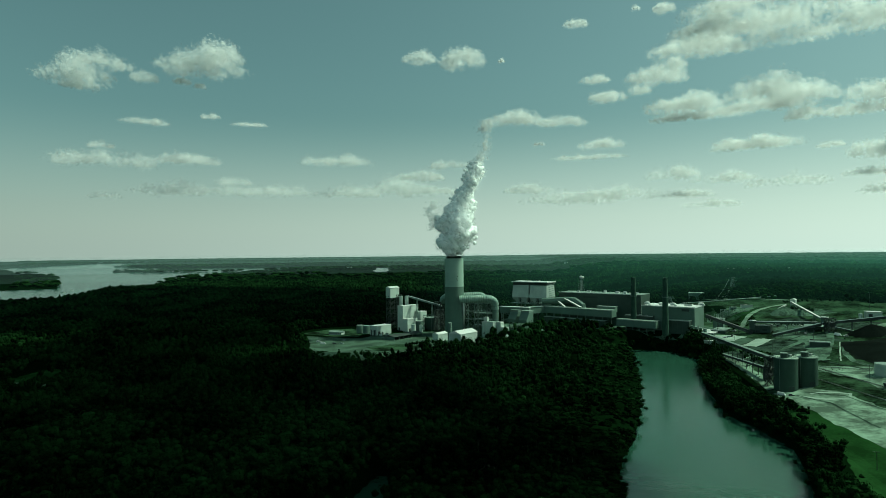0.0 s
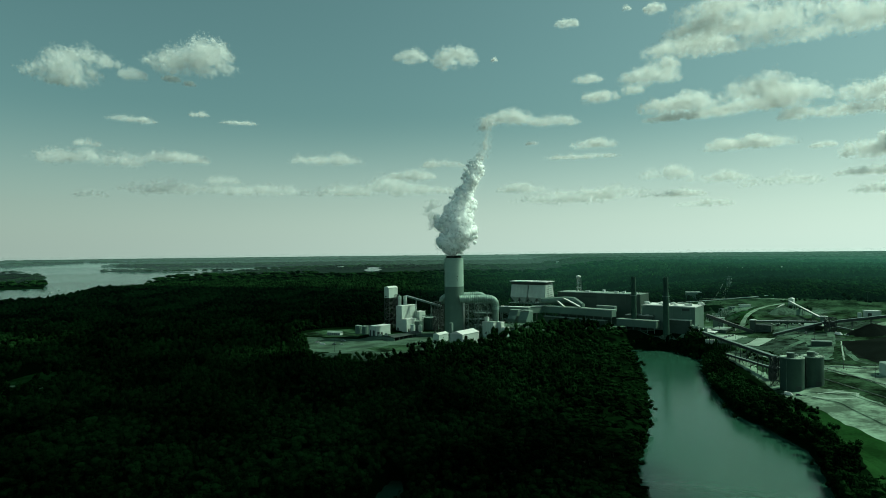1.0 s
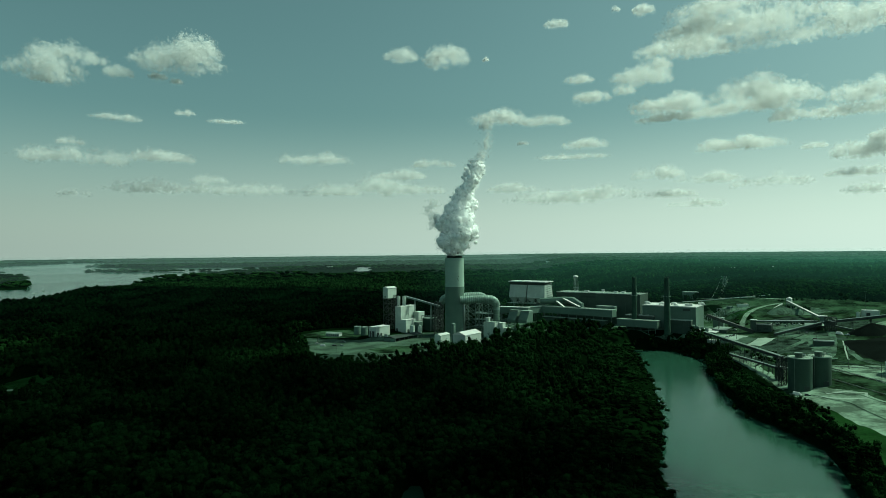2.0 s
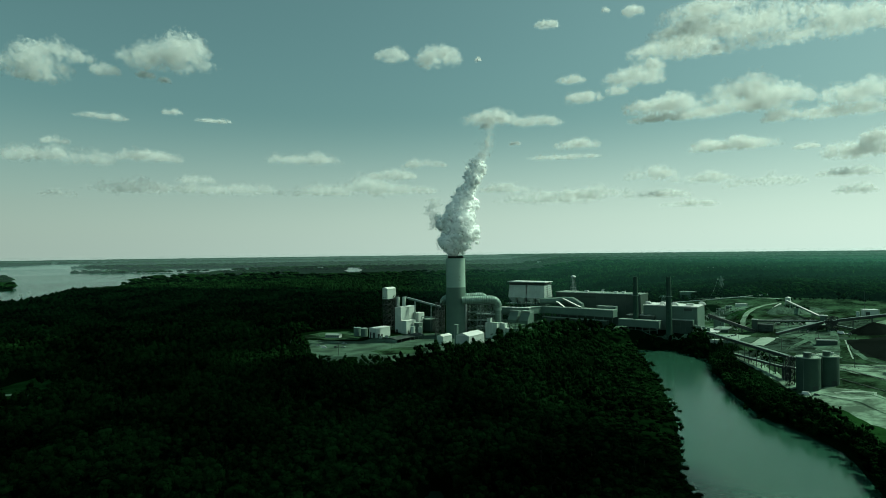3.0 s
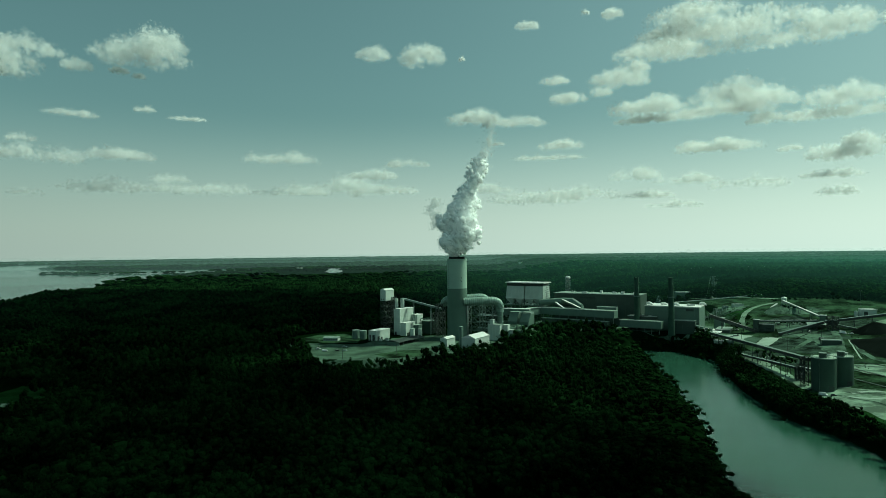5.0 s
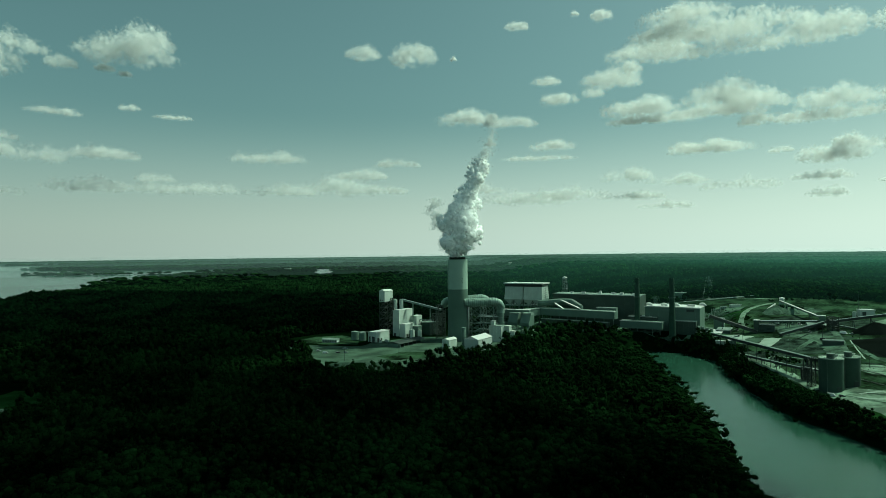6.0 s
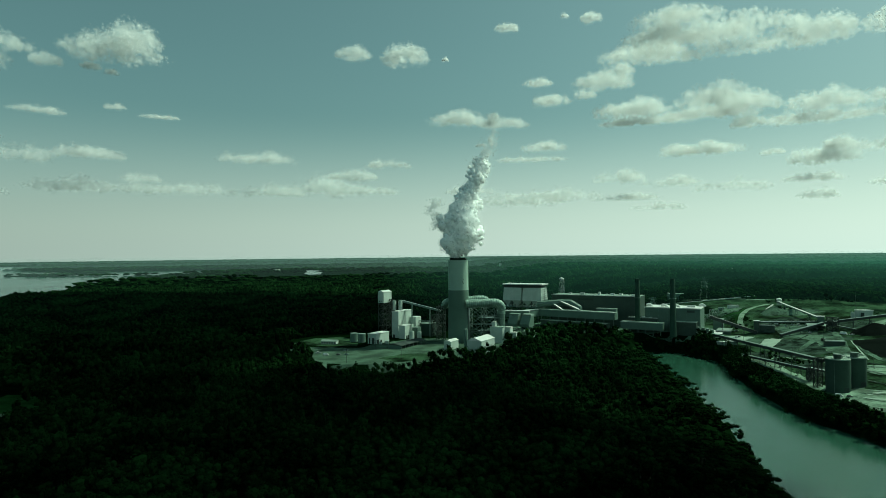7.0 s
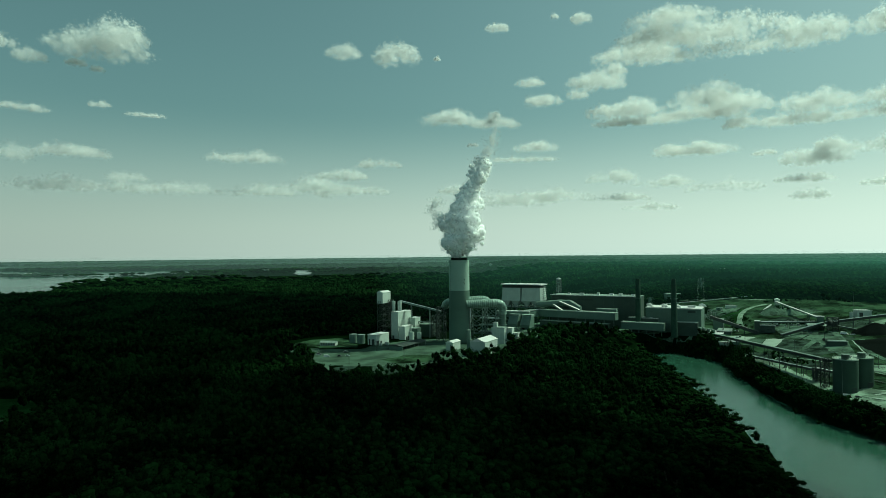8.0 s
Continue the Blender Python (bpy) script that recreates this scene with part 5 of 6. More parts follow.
tower = thing("water_tower", "white legged water tower among the trees", "water tower", at=(184.5, 287, lie(184.5, 287) - 0.5))
hz = 47.8 - tower.location.z
part("bowl", Shape().drum(0, 0, hz - 4.5, hz - 2, 3.0, 4.6, 24).drum(0, 0, hz - 2, hz - 0.2, 4.6, 3.6, 24).drum(0, 0, hz - 0.2, hz + 0.8, 3.6, 0.4, 24), roof_white, tower, "", True)
for a in range(6):
    x0, y0 = math.cos(a * 1.047), math.sin(a * 1.047)
    part("leg", Shape().beam((x0 * 6.2, y0 * 6.2, 0), (x0 * 4.0, y0 * 4.0, hz - 3), 0.3), galvanised, tower)
part("riser", Shape().drum(0, 0, 0, hz - 4, 0.4, 0.4, 10), galvanised, tower)
for z in (0.35, 0.7):
    part("hoop", Shape().drum(0, 0, hz * z, hz * z + 0.35, 6.2 - 2.2 * z, 6.2 - 2.2 * z, 12, False), galvanised, tower)

# ---- east yard ----
block("low_store", "low store with a pale flat roof", "building", (313, 8), (28, 36), -14, -9.2, dark_clad, roof_white)
block("low_store", "long low dark shed beside the store", "building", (334, 16), (16, 30), -14, -7.5, dark_clad, roof_grey)
block("tank_house", "small blue-grey clad building", "building", (339, 42), (12, 10), -12, 3, grey_clad, roof_grey)
conveyor("dark enclosed coal conveyor sloping up to the boiler hall", (361, -11, -8), (317, 18, 8.5), 4.0, 3.6, steel_dark, steel_dark, 2)
crush = block("crusher_house", "dark clad crusher house in the coal yard", "building", (374.5, -4), (20, 12), -11, 0.4, dark_clad, roof_dark, ribs=4, doors=[("front", 4, 5.5, 5, 2), ("front", -3, 3.5, 4, 2)])
block("transfer_tower", "narrow dark transfer tower with a pale top", "tower", (364, -4), (6, 7), -11, 5.5, dark_clad, roof_white)
conveyor("long straight pale-topped conveyor across the yard", (366, -8, 4.2), (437, -2, 3.2), 3.0, 2.0, dark_clad, galvanised, 3)
conveyor("dark truss conveyor climbing from the crusher house", (374, -37, -7.5), (428, -30, 5.0), 3.4, 2.6, steel_dark, steel, 3)
conveyor("long dark coal conveyor on trestles", (428, -34, 6.0), (500, -52, 17.5), 3.4, 2.6, steel_dark, steel, 4)
lattice("transfer_tower", "dark open steel transfer tower with machinery", (434, -38), (8, 8), -6, 12.5, 4, steel_dark, 10, 0.6)
block("transfer_house", "dark machine house in the transfer tower", "cabin", (434, -38), (7, 6), 3, 8, steel_dark, roof_dark, 10)
conveyor("short dark stacker boom over the coal heap", (437, -42, 3), (457, -62, -1), 2.2, 1.4, steel_dark, steel, 0)
dark = turned(thing("coal_shed", "dark open-fronted shed with a pitched roof", "shed", at=(424, -24, lie(424, -24))), -20)
part("roof", Shape().gable((0, 0, 5.4), (20, 12), 2.2, 0, 0.6), roof_grey, dark)
part("back_wall", Shape().box((0, 5.6, 2.6), (20, 0.5, 5.4)), dark_clad, dark)
for k in range(5):
    part("post", Shape().beam((-9.5 + k * 4.75, -5.6, -0.5), (-9.5 + k * 4.75, -5.6, 5.4), 0.5), steel_dark, dark)
head2 = block("transfer_house", "white house on top of the stacker tower", "tower", (452, 104), (6, 12), 15.5, 22.6, white_clad, roof_white, gable=1.4)
lattice("steel_tower", "steel frame under the white transfer house", (452, 104), (5.6, 11), lie(452, 104) - 0.5, 15.5, 1, steel, -30, 0.45)
conveyor("slender sloping conveyor up to the white transfer house", (441, 1, 8.5), (447, 99, 19.5), 2.0, 1.6, steel, roof_white, 3)
block("transfer_house", "small pale transfer house with a white roof", "building", (447, 4), (7, 8), 0, 9.2, grey_clad, roof_white)
conveyor("curved pale pipe conveyor to the limestone heap", (440, 98, 15.5), (424, 88, 9), 1.6, 1.2, roof_white, roof_white, 0)
conveyor("lower end of the pale pipe conveyor", (424, 88, 9), (411, 74, 3.2), 1.6, 1.2, roof_white, roof_white, 0)
block("pump_station", "pale clad building with a dark doorway", "building", (499, 3), (15, 12), lie(499, 3) - 1, 16.2, white_clad, roof_white, -12, doors=[("front", -4, 1, 4, 6)])
tank("water_tank", "small white upright tank beside the pump station", 486, 4, lie(486, 4) - 0.5, 14, 2.0, white_clad, "", 0.8)


def heap(name, label, c, rx, ry, h, mat, seed):
    """A loose cone of bulk material, with an uneven foot."""
    r = np.random.default_rng(seed)
    n, rows = 40, 9
    verts, faces = [], []
    for i in range(rows):
        s = i / (rows - 1)
        for k in range(n):
            a = 2 * math.pi * k / n
            w = (1 - s) * (1 + 0.12 * math.sin(3 * a + seed) + 0.07 * math.sin(7 * a) + r.normal(0, 0.02)) + 0.03
            x, y = c[0] + rx * w * math.cos(a), c[1] + ry * w * math.sin(a)
            verts.append((x, y, lie(x, y) - 0.3 + h * (s ** 0.9)))
    for i in range(rows - 1):
        faces += [(i * n + k, i * n + (k + 1) % n, (i + 1) * n + (k + 1) % n, (i + 1) * n + k) for k in range(n)]
    faces.append(tuple(range((rows - 1) * n, rows * n)))
    me = mesh_of(name, Shape().add(verts, faces), mat, True)
    return tagged(new(name, me), label, "heap", "bulk heaps", "stuff")


heap("coal_heap", "black cone of coal under the stacker", (462, -66), 24, 15, 11, coal, 1)
heap("coal_heap", "broad dark coal stockpile in its basin", (438, -134), 34, 44, 7, coal, 2)
heap("limestone_heap", "grey limestone heap under the pipe conveyor", (428, 74), 17, 16, 9.5, gravel, 3)
heap("limestone_heap", "small grey heap of aggregate", (444, 60), 13, 12, 6, gravel, 4)

# ---- silos ----
def silo(x, y, r, label):
    z0 = lie(x, y) - 1.5
    ob = thing("ash_silo", label, "silo", "ash silos", (x, y, z0))
    h = -0.4 - z0
    part("shell", Shape().drum(0, 0, 0, h, r, r, 56), silo_wall, ob, "", True)
    slab = part("roof", Shape().drum(0, 0, h, h + 0.7, r + 0.25, r + 0.25, 56), concrete, ob, "pale roof slab")
    for k in range(3):
        part("joint", Shape().drum(0, 0, h * (k + 1) / 4, h * (k + 1) / 4 + 0.25, r + 0.08, r + 0.08, 56, False), silo_wall, ob)
    s = Shape()
    for k in range(26):
        a = k * 2 * math.pi / 26
        s.beam(((r - 0.2) * math.cos(a), (r - 0.2) * math.sin(a), h + 0.7), ((r - 0.2) * math.cos(a), (r - 0.2) * math.sin(a), h + 1.8), 0.12)
    s.drum(0, 0, h + 1.7, h + 1.85, r - 0.1, r - 0.1, 26, False)
    part("railing", s, steel, slab)
    house = part("filter_house", Shape().drum(-2.5, -3.5, h + 0.7, h + 4.4, 2.9, 2.9, 28), dark_clad, ob, "dark round filter house on the roof", True)
    part("filter_lid", Shape().drum(-2.5, -3.5, h + 4.4, h + 4.8, 3.1, 3.1, 28), roof_grey, house)
    part("fan_unit", Shape().box((3.6, 1.5, h + 1.6), (2.6, 2.2, 1.8), 25), grey_clad, ob)
    part("pipe", Shape().tube([(0.5, -4.5, h + 3.6), (3.0, -4.0, h + 3.4), (3.4, -1, h + 1.2)], 0.3, 8), galvanised, ob)
    s = Shape()
    for e in (-0.4, 0.4):
        s.beam((-r * 0.75 + e, -r * 0.69, 0), (-r * 0.75 + e, -r * 0.69, h + 1.5), 0.16)
    part("ladder", s, steel, ob)
    part("door", Shape().box((1, -r - 0.02, 3.2), (4.2, 0.5, 5.2)), roof_dark, ob, "dark drive-through opening")
    return ob


silo(314.8, -228, 9.1, "tall dark concrete ash silo with roof equipment")
silo(333.6, -221, 8.6, "second dark concrete ash silo behind its twin")
lattice("stair_tower", "open steel stair tower beside the ash silos", (306.5, -214), (4.5, 4.5), lie(306, -214) - 0.5, -2, 5, steel_dark, 10, 0.4)
lattice("loading_tower", "dark steel truck loading frame", (312, -195), (4, 4), lie(312, -195) - 0.5, -14.5, 2, steel_dark, 10, 0.7)
conveyor("long covered conveyor from the plant to the silos", (301, -9, -8), (311, -214, -4.5), 3.6, 2.6, steel_dark, grey_clad, 8)
conveyor("second lower truss belt along the riverside track", (301, -98, -19.5), (313, -193, -16.5), 2.4, 1.8, steel_dark, steel, 4)
conveyor("upper end of the riverside belt by the silos", (313, -194, -15), (326, -205, -17), 2.2, 1.6, steel_dark, galvanised, 0)
block("control_cabin", "small pale cabin by the riverside track", "cabin", (303, -44), (10, 6), -19, -13.5, white_clad, roof_white, -10)
block("control_cabin", "low pale kiosk with a white roof", "cabin", (317, -40), (9, 6), -18, -13.5, grey_clad, roof_white, -20)
block("machine_shed", "low dark machine shed in the yard", "shed", (398, -96), (18, 9), lie(398, -96) - 1, lie(398, -96) + 4.5, dark_clad, roof_grey, -20)
tank("water_tank", "big pale tank beside the railway", 399, -212, lie(399, -212) - 0.5, -6.5, 7.5, white_clad, "", 1.0, 1)


def railway(p, q, n):
    """Two rails on sleepers laid over the ballast."""
    ob = thing("rail_track", "single rail siding on dark sleepers", "railway", "rail sidings", (0, 0, 0))
    p, q = Vector(p), Vector(q)
    d = (q - p).normalized()
    side = Vector((-d.y, d.x))
    pts = [p.lerp(q, k / n) for k in range(n + 1)]
    z = [lie(a.x, a.y) + 0.55 for a in pts]
    for e in (-0.72, 0.72):
        s = Shape()
        for k in range(n):
            a, b = pts[k] + side * e, pts[k + 1] + side * e
            s.beam((a.x, a.y, z[k] + 0.25), (b.x, b.y, z[k + 1] + 0.25), 0.18)
        part("rail", s, steel, ob)
    s = Shape()
    for k in range(n * 3):
        a = p.lerp(q, (k + 0.5) / (n * 3))
        s.box((a.x, a.y, lie(a.x, a.y) + 0.6), (2.6, 0.5, 0.2), math.degrees(math.atan2(side.y, side.x)))
    tagged(part("sleeper_bed", s, bark, ob), kind="stuff")


railway((345, -200), (372, -300), 20)
railway((360, -168), (440, -235), 16)
railway((362, -176), (392, -285), 20)
w = turned(thing("rail_wagon", "dark open coal wagon on the siding", "wagon", at=(383, -252, lie(383, -252) + 0.9)), -75)
part("body", Shape().prism([(-6.5, -1.4), (6.5, -1.4), (6.5, 1.4), (-6.5, 1.4)], 0.8, 3.2, [(-6.9, -1.6), (6.9, -1.6), (6.9, 1.6), (-6.9, 1.6)]), steel_dark, w)
part("frame", Shape().box((0, 0, 0.7), (13.4, 2.2, 0.4)), steel_dark, w)
for u in (-5, -3.4, 3.4, 5):
    part("wheel", Shape().tube([(u, -0.9, 0.35), (u, 0.9, 0.35)], 0.45, 12), steel, w)


# ---- vehicles ----
def car(label, x, y, rz, paint, long=4.7, tall=1.5, van=False):
    ob = turned(thing("car" if not van else "van", label, "car" if not van else "van", "parked vehicles", (x, y, lie(x, y) + 0.3)), rz)
    hl, w = long / 2, 0.92
    part("body", Shape().prism([(-hl, -w), (hl, -w), (hl, w), (-hl, w)], 0.3, 0.85 if not van else 1.0, [(-hl * 0.97, -w * 0.95), (hl * 0.97, -w * 0.95), (hl * 0.97, w * 0.95), (-hl * 0.97, w * 0.95)]), paint, ob)
    c0, c1 = (-hl * 0.75, hl * 0.4) if not van else (-hl * 0.96, hl * 0.72)
    z0 = 0.85 if not van else 1.0
    part("cabin", Shape().prism([(c0, -w * 0.9), (c1, -w * 0.9), (c1, w * 0.9), (c0, w * 0.9)], z0, tall, [(c0 + 0.35, -w * 0.75), (c1 - 0.6, -w * 0.75), (c1 - 0.6, w * 0.75), (c0 + 0.35, w * 0.75)]), glass_dark if not van else paint, ob)
    part("roof", Shape().box(((c0 + c1) / 2 - 0.12, 0, tall + 0.03), (c1 - c0 - 0.95, w * 1.5, 0.06)), paint, ob)
    for u in (-hl * 0.62, hl * 0.62):
        for v in (-w, w):
            part("wheel", Shape().tube([(u, v - 0.1, 0.33), (u, v + 0.1, 0.33)], 0.33, 12), rubber, ob)
    return ob


car("white pickup parked in the car park", -153, -80, 10, car_white, 5.6, 1.8)
car("white van parked in the car park", -142, -95, 8, car_white, 6.2, 2.3, True)
car("dark car parked in the car park", -129, -92, 5, car_black)
car("silver car parked in the car park", -120.5, -91.5, 5, car_silver)
car("pale pickup parked by the kerb", -126, -66, 12, car_silver, 5.6, 1.8)
car("white van parked beside the ash silos", 305.5, -243, -35, car_white, 6.4, 2.4, True)
car("dark car parked beside the ash silos", 311.5, -247, -10, car_black)
for k, (x0, y0, p) in enumerate(((393, 16, car_white), (398, 11, car_black), (404, 4, car_silver), (409, -36, car_white), (345, 22, car_silver), (349, 16, car_white), (437, -66, car_white), (327, -20, car_white), (332, -17, car_silver), (337, -15, car_black), (322, -26, car_white), (413, 6, car_silver), (419, 2, car_white), (401, 20, car_white))):
    car("small car parked in the coal yard", x0, y0, 25 * k, p, 4.8, 1.7)
car("white truck standing on the gravel roadway", 432, -60, -60, car_white, 8.0, 3.0, True)
car("dark truck on the gravel roadway", 400, -76, -60, car_black, 6.5, 2.6, True)


# weeds and tufts over the bare ground
wx, wy = jitter_grid(300, 640, -260, 200, 5.0)
tuft = np.array([noise.noise(Vector((a * 0.03, b * 0.03, 4))) + 0.5 * noise.noise(Vector((a * 0.11, b * 0.11, 8))) for a, b in zip(wx, wy)])
bare = np.zeros(len(wx), bool)
for outline in ([(303, -236), (332, -228), (350, -236), (366, -290), (345, -420), (318, -372), (314, -327), (304, -262)], [(392, 18), (432, -6), (412, -50), (424, -66), (384, -152), (370, -150), (392, -66), (376, -42)], [(333, -62), (356, -38), (374, -46), (344, -74)],
                [(322, -48), (345, -24), (356, -37), (332, -61)], [(404, -180), (404, -90), (520, -80), (520, -190)], [(300, 70), (300, -36), (400, -20), (400, 10), (330, 70)]):
    bare |= inside(wx, wy, outline)
keep = (tuft > 0.34) & ~bare & (inside(wx, wy, EAST) | (wy > 60)) & ((wx > 345) | (wy < 0)) & (away(wx, wy, RIVER) > 14)
wx, wy = wx[keep], wy[keep]
v, f = scatter(far_crowns, wx, wy, height(wx, wy) + 0.5, rng.uniform(0.6, 1.6, len(wx)), rng.uniform(0.4, 0.9, len(wx)), rng.uniform(0, 6.28, len(wx)))
tagged(new("weeds", array_mesh("weeds", v, f, grass)), "tufts of weeds and low scrub over the yard", "weeds", kind="stuff")

# ---- poles and pylons ----
def lamp_pole(x, y, h, label="tall slim lamp post in the yard"):
    ob = thing("street_lamp", label, "lamp post", "lamp posts", (x, y, lie(x, y) - 0.2))
    part("pole", Shape().drum(0, 0, 0, h, 0.22, 0.14, 8), steel_dark, ob)
    part("arm", Shape().beam((-1.3, 0, h), (1.3, 0, h), 0.18), steel_dark, ob)
    for u in (-1.3, 1.3):
        part("lamp_head", Shape().box((u, 0, h - 0.1), (0.9, 0.4, 0.25)), steel, ob)


for x0, y0, h in ((-112, -142, 14), (-60, -116, 12), (-154, -77, 12), (383, -220, 12), (375, -186, 12), (418, -36, 14), (404, -68, 14), (352, -98, 12), (276 + 20, -400, 11), (335, -30, 10), (-93, -60, 11)):
    lamp_pole(x0, y0, h)
lamp_pole(512, 36, 24, "tall floodlight mast at the edge of the yard")


def pylon(x, y, h, arms=3):
    ob = thing("power_pylon", "grey lattice power pylon above the trees", "pylon", "power pylons", (x, y, lie(x, y) - 0.5))
    for a, b in ((-1, -1), (1, -1), (1, 1), (-1, 1)):
        part("leg", Shape().beam((a * 4, b * 4, 0), (a * 0.7, b * 0.7, h), 0.35), steel, ob)
    s = Shape()
    for k in range(7):
        r0, r1 = 4 - 3.3 * k / 7, 4 - 3.3 * (k + 1) / 7
        z0, z1 = h * k / 7, h * (k + 1) / 7
        s.beam((-r0, -r0, z0), (r1, -r1, z1), 0.2).beam((r0, -r0, z0), (-r1, -r1, z1), 0.2)
        s.beam((-r0, r0, z0), (r1, r1, z1), 0.2).beam((r0, r0, z0), (-r1, r1, z1), 0.2)
    part("bracing", s, steel, ob)
    for k in range(arms):
        part("arm", Shape().beam((-7 + k, 0, h * (0.72 + 0.12 * k)), (7 - k, 0, h * (0.72 + 0.12 * k)), 0.35), steel, ob)
    return ob


pyl = [(434, 300, 24), (318, 226, 14)]
for x0, y0, h in pyl:
    pylon(x0, y0, h)


def cable(p, q, sag):
    ob = thing("power_line", "thin overhead power line", "cable", "power lines", p)
    p, q = Vector(p), Vector(q)
    pts = [(q - p) * (k / 10) - Vector((0, 0, sag * 4 * (k / 10) * (1 - k / 10))) for k in range(11)]
    part("wire", Shape().tube(pts, 0.04, 4), steel, ob)


for k in range(3):
    for e in (-6 + k, 6 - k):
        cable((434 + e, 300, lie(434, 300) + 24 * (0.72 + 0.12 * k)), (372 + e, 165, 13 + 2 * k), 4)

# switchyard gantries
for k in range(7):
    x0, y0 = 351 + 9 * (k % 4), 116 + 11 * (k // 4) + (k % 4) * 1.5
    g = thing("switchyard_gantry", "small steel switchyard gantry", "gantry", "switchyard gantries", (x0, y0, lie(x0, y0)))
    for e in (-3, 3):
        part("post", Shape().beam((e, 0, -0.3), (e, 0, 7), 0.3), galvanised, g)
    part("beam", Shape().beam((-3.4, 0, 7), (3.4, 0, 7), 0.35), galvanised, g)
    for e in (-2, 0, 2):
        part("insulator", Shape().drum(e, 0, 5.2, 6.8, 0.18, 0.18, 6), roof_white, g)
block("switch_hut", "low white switchyard hut", "cabin", (402, 134), (14, 6), lie(402, 134) - 0.5, lie(402, 134) + 3.2, white_clad, roof_white, 0)
block("switch_hut", "small grey hut beside the switchyard", "cabin", (384, 132), (7, 4), lie(384, 132) - 0.5, lie(384, 132) + 2.8, grey_clad, roof_grey, 0)
block("far_warehouse", "grey warehouse at the wood's edge", "building", (364, 252), (22, 16), 10, 21.5, grey_clad, roof_grey, -5)
for k in range(10):
    a, b = (330 + k * 13, 214 - k * 3), (343 + k * 13, 211 - k * 3)
    t = thing("pipe_rack", "pale pipeline on low supports along the field", "pipe", "pipeline lengths", (a[0], a[1], 0))
    z0, z1 = lie(*a) + 2.2, lie(*b) + 2.2
    part("pipe", Shape().tube([(0, 0, z0), (b[0] - a[0], b[1] - a[1], z1)], 0.55, 8), roof_white, t)
    part("support", Shape().beam((0, 0, z0 - 2.6), (0, 0, z0), 0.5), steel, t)

# far white roofs among the woods
for fx, fy, w in ((570, 746, 22), (588, 750, 30), (606, 742, 16), (735, 850, 24), (752, 830, 34)):
    X, Y, Z = (float(q[0]) for q in settle(np.array([float(fx)]), np.array([float(fy)]), np.array([lie(fx, fy)])))
    block("far_store", "far white store roof among the woods", "building", (X, Y), (w, 12), Z - 1, Z + 14, white_clad, roof_white, -10)
for az, d0, w in ((4.1, 3900, 18), (-34.5, 5600, 60), (-16.8, 4200, 30)):
    a = radians(az)
    bx, by = EYE[0] + d0 * math.sin(a), EYE[1] + d0 * math.cos(a)
    X, Y, Z = (float(q[0]) for q in settle(np.array([bx]), np.array([by]), np.array([lie(bx, by) + 6.0])))
    block("far_store", "far white store roof among the woods", "building", (X, Y), (w * 0.75, 20), Z - 4, Z + 6.5, white_clad, roof_white, -10)

# boats far out on the lake
for bx, by, long in ((-1480, 1030, 9.0), (-1560, 1160, 7.0)):
    X, Y, Z = (float(q[0]) for q in settle(np.array([float(bx)]), np.array([float(by)]), np.array([WATER])))
    b = turned(thing("motor_boat", "small white motor boat on the lake", "boat", "boats on the lake", (X, Y, Z)), 35)
    h = long / 2
    part("hull", Shape().prism([(-h, -1.1), (h * 0.4, -1.1), (h, 0), (h * 0.4, 1.1), (-h, 1.1)], -0.3, 1.1, [(-h, -1.4), (h * 0.45, -1.4), (h * 1.1, 0), (h * 0.45, 1.4), (-h, 1.4)]), roof_white, b)
    part("cabin", Shape().prism([(-1.4, -1.0), (1.2, -1.0), (1.2, 1.0), (-1.4, 1.0)], 1.1, 2.3, [(-1.2, -0.8), (0.6, -0.8), (0.6, 0.8), (-1.2, 0.8)]), white_clad, b)

# steam
plume = thing("steam_plume", "white billowing steam rising from the stack", "steam", at=(2, 0, 86))
r = np.random.default_rng(3)
N = 460
lift = np.sort(r.uniform(1, 122, N))
wide = np.interp(lift, [0, 5, 12, 22, 41, 63, 78, 95, 112, 122], [9, 12, 19, 26, 28, 23, 19, 19, 15, 8])
lean = np.interp(lift, [0, 20, 41, 63, 84, 122], [0, -2, 3, 10, 18, 31])
d = r.normal(size=(N, 3))
d /= np.linalg.norm(d, axis=1, keepdims=True)
size = np.clip(wide * np.where(np.arange(N) % 4 == 0, r.uniform(0.3, 0.45, N), r.uniform(0.1, 0.24, N)), 2.2, 11)
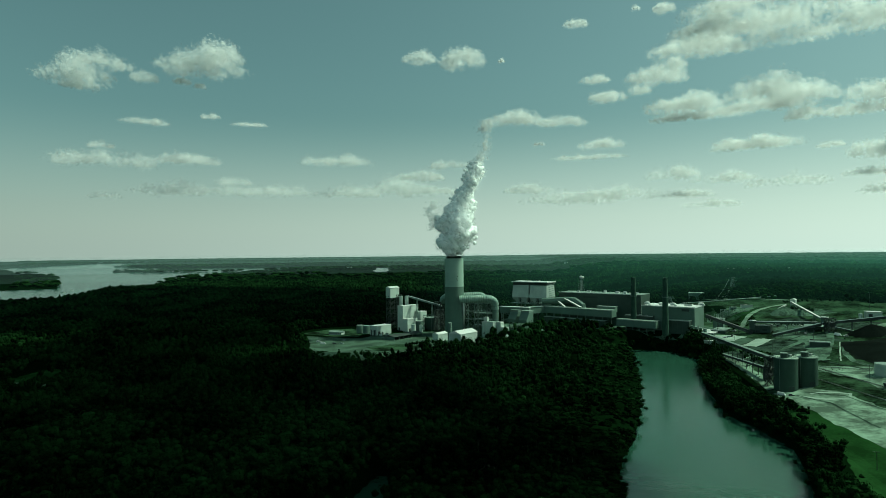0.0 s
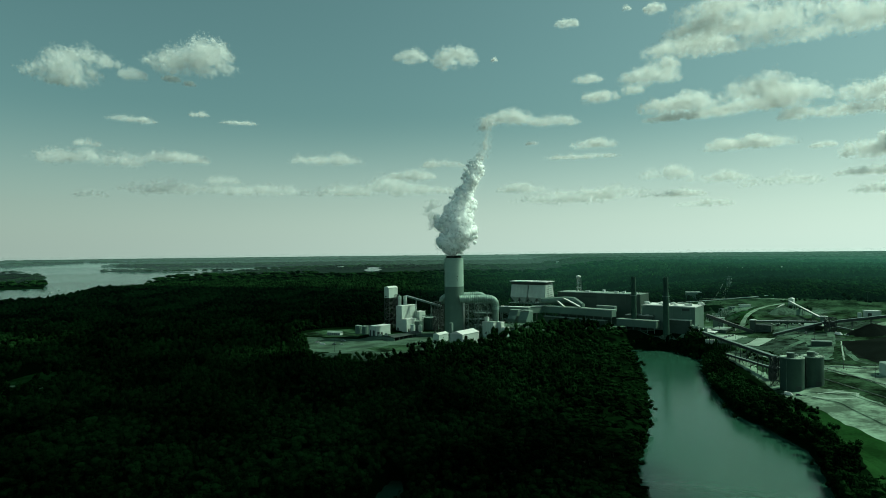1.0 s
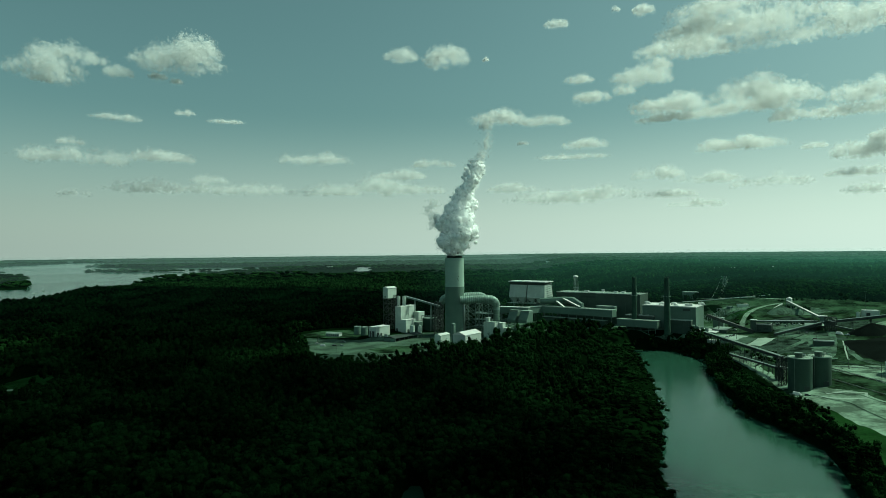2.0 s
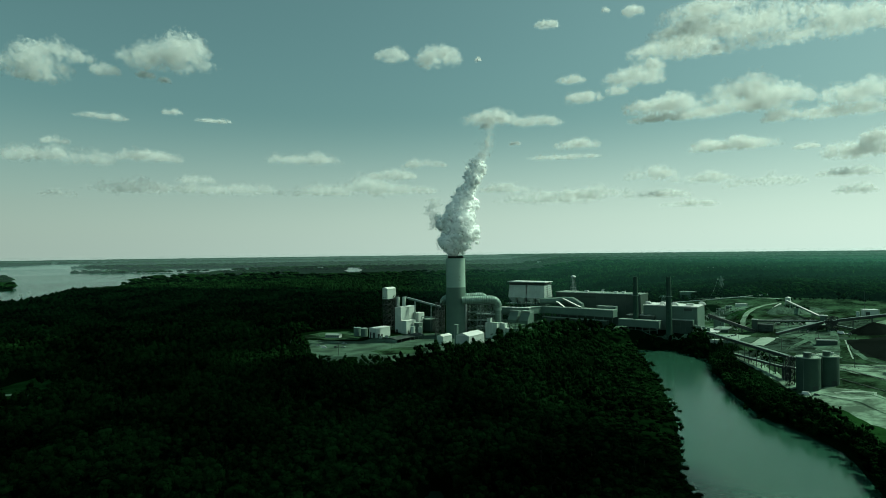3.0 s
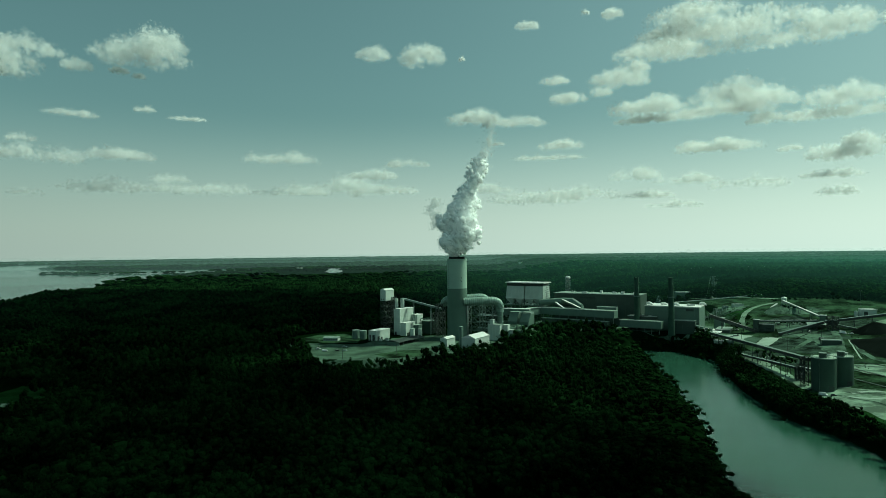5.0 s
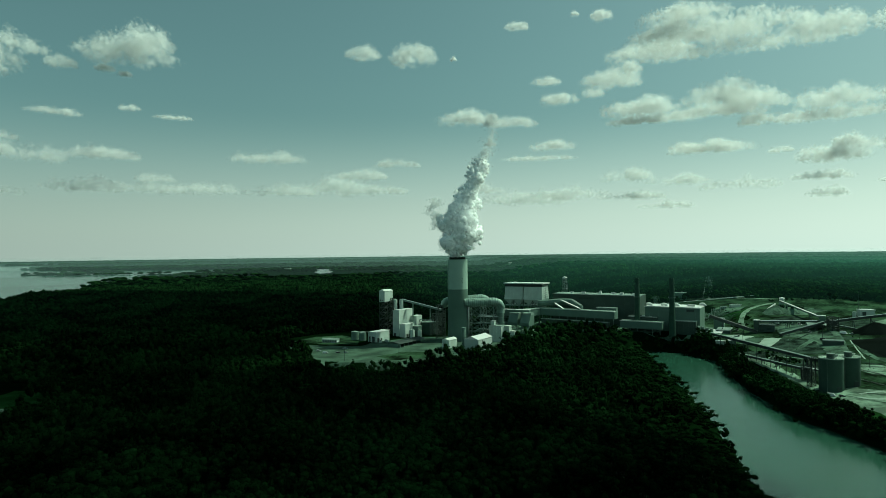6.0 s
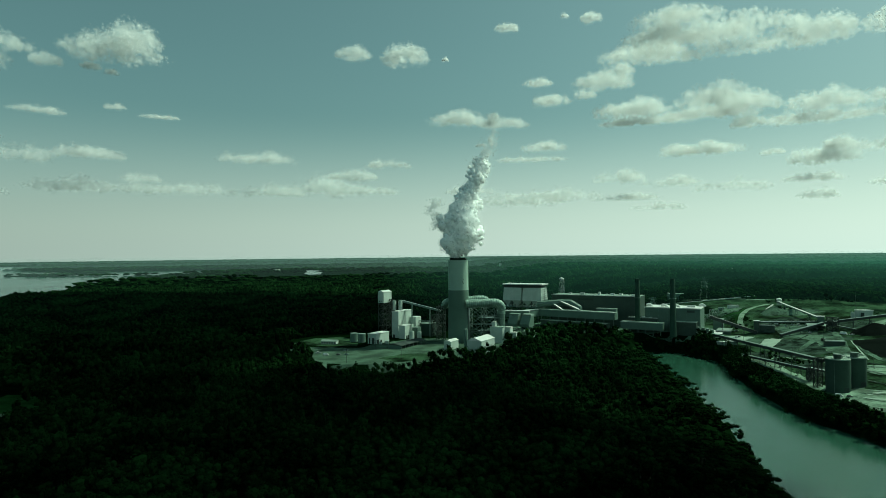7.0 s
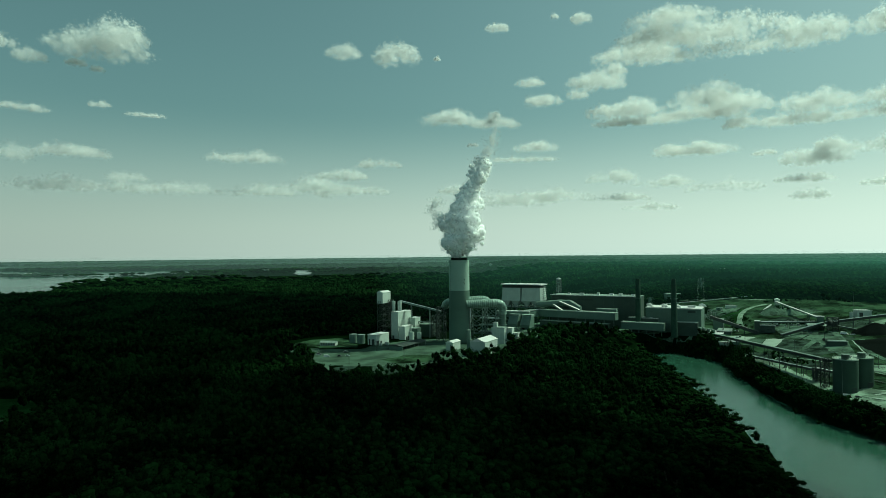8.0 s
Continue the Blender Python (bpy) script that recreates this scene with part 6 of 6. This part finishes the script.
mid = np.stack([lean, 0 * lift, lift], -1) + d * ((wide - size) * np.where(size > wide * 0.29, r.uniform(0.2, 0.9, N), r.uniform(0.8, 1.08, N)))[:, None] * [1, 1, 0.5]
mid += np.stack([billows(mid / 16 + 3, 2, 0), billows(mid / 16 + 11, 2, 0), 0 * lift], -1) * (wide * 0.55)[:, None]
bv, bf = BALL[2]
v = np.concatenate([bv * q * 0.84 * (1 + 0.3 * billows(bv * 1.6 + k, 3, 0.7))[:, None] + c for k, (c, q) in enumerate(zip(mid, size))])
v[:, 2] = np.maximum(v[:, 2], 0)
core = new("core", array_mesh("core", v, np.concatenate([bf + k * len(bv) for k in range(N)]), steam_core, True))
tagged(core, kind="stuff").parent = plume
fuse = core.modifiers.new("fuse", "REMESH")
fuse.mode, fuse.voxel_size, fuse.use_smooth_shade = "VOXEL", 0.9, True
skin = []
for c, q in zip(mid, size):
    n = int(np.clip(3.6 * q, 9, 34))
    e = r.normal(size=(n, 3))
    e /= np.linalg.norm(e, axis=1, keepdims=True)
    p = c + e * q * (r.uniform(0.7, 1.1, n) + 0.25 * billows((c + e * q) / 3.2, 3, 0.5))[:, None]
    skin.append(np.concatenate([p, np.full((n, 1), 1.2 + 0.36 * q)], 1))
skin = np.concatenate(skin)
skin = skin[skin[:, 2] > 0.5]
billow = new("billow", flakes("billow", skin[:, :3], skin[:, 3] * r.uniform(0.7, 1.3, len(skin)), steam, r, SUNWARD * 1.5))
tagged(billow, kind="stuff").parent = plume
# thin torn wisps round and above it
N = 9000
lift = r.uniform(112, 176, N)
spot = np.stack([np.interp(lift, [112, 140, 176], [29, 38, 46]) + r.normal(0, 5, N), r.normal(0, 4, N), lift], -1)
beside = np.stack([r.normal(-27, 5, N // 2), r.normal(0, 5, N // 2), r.uniform(34, 74, N // 2)], -1)
spot = np.concatenate([spot, beside])
k = billows(spot / 12 + 9, 4, 0.2) > 0.12
wisp = new("wisp", flakes("wisp", spot[k], r.uniform(0.9, 2.6, k.sum()), steam_wisp, r, SUNWARD * 0.9))
tagged(wisp, kind="stuff").parent = plume
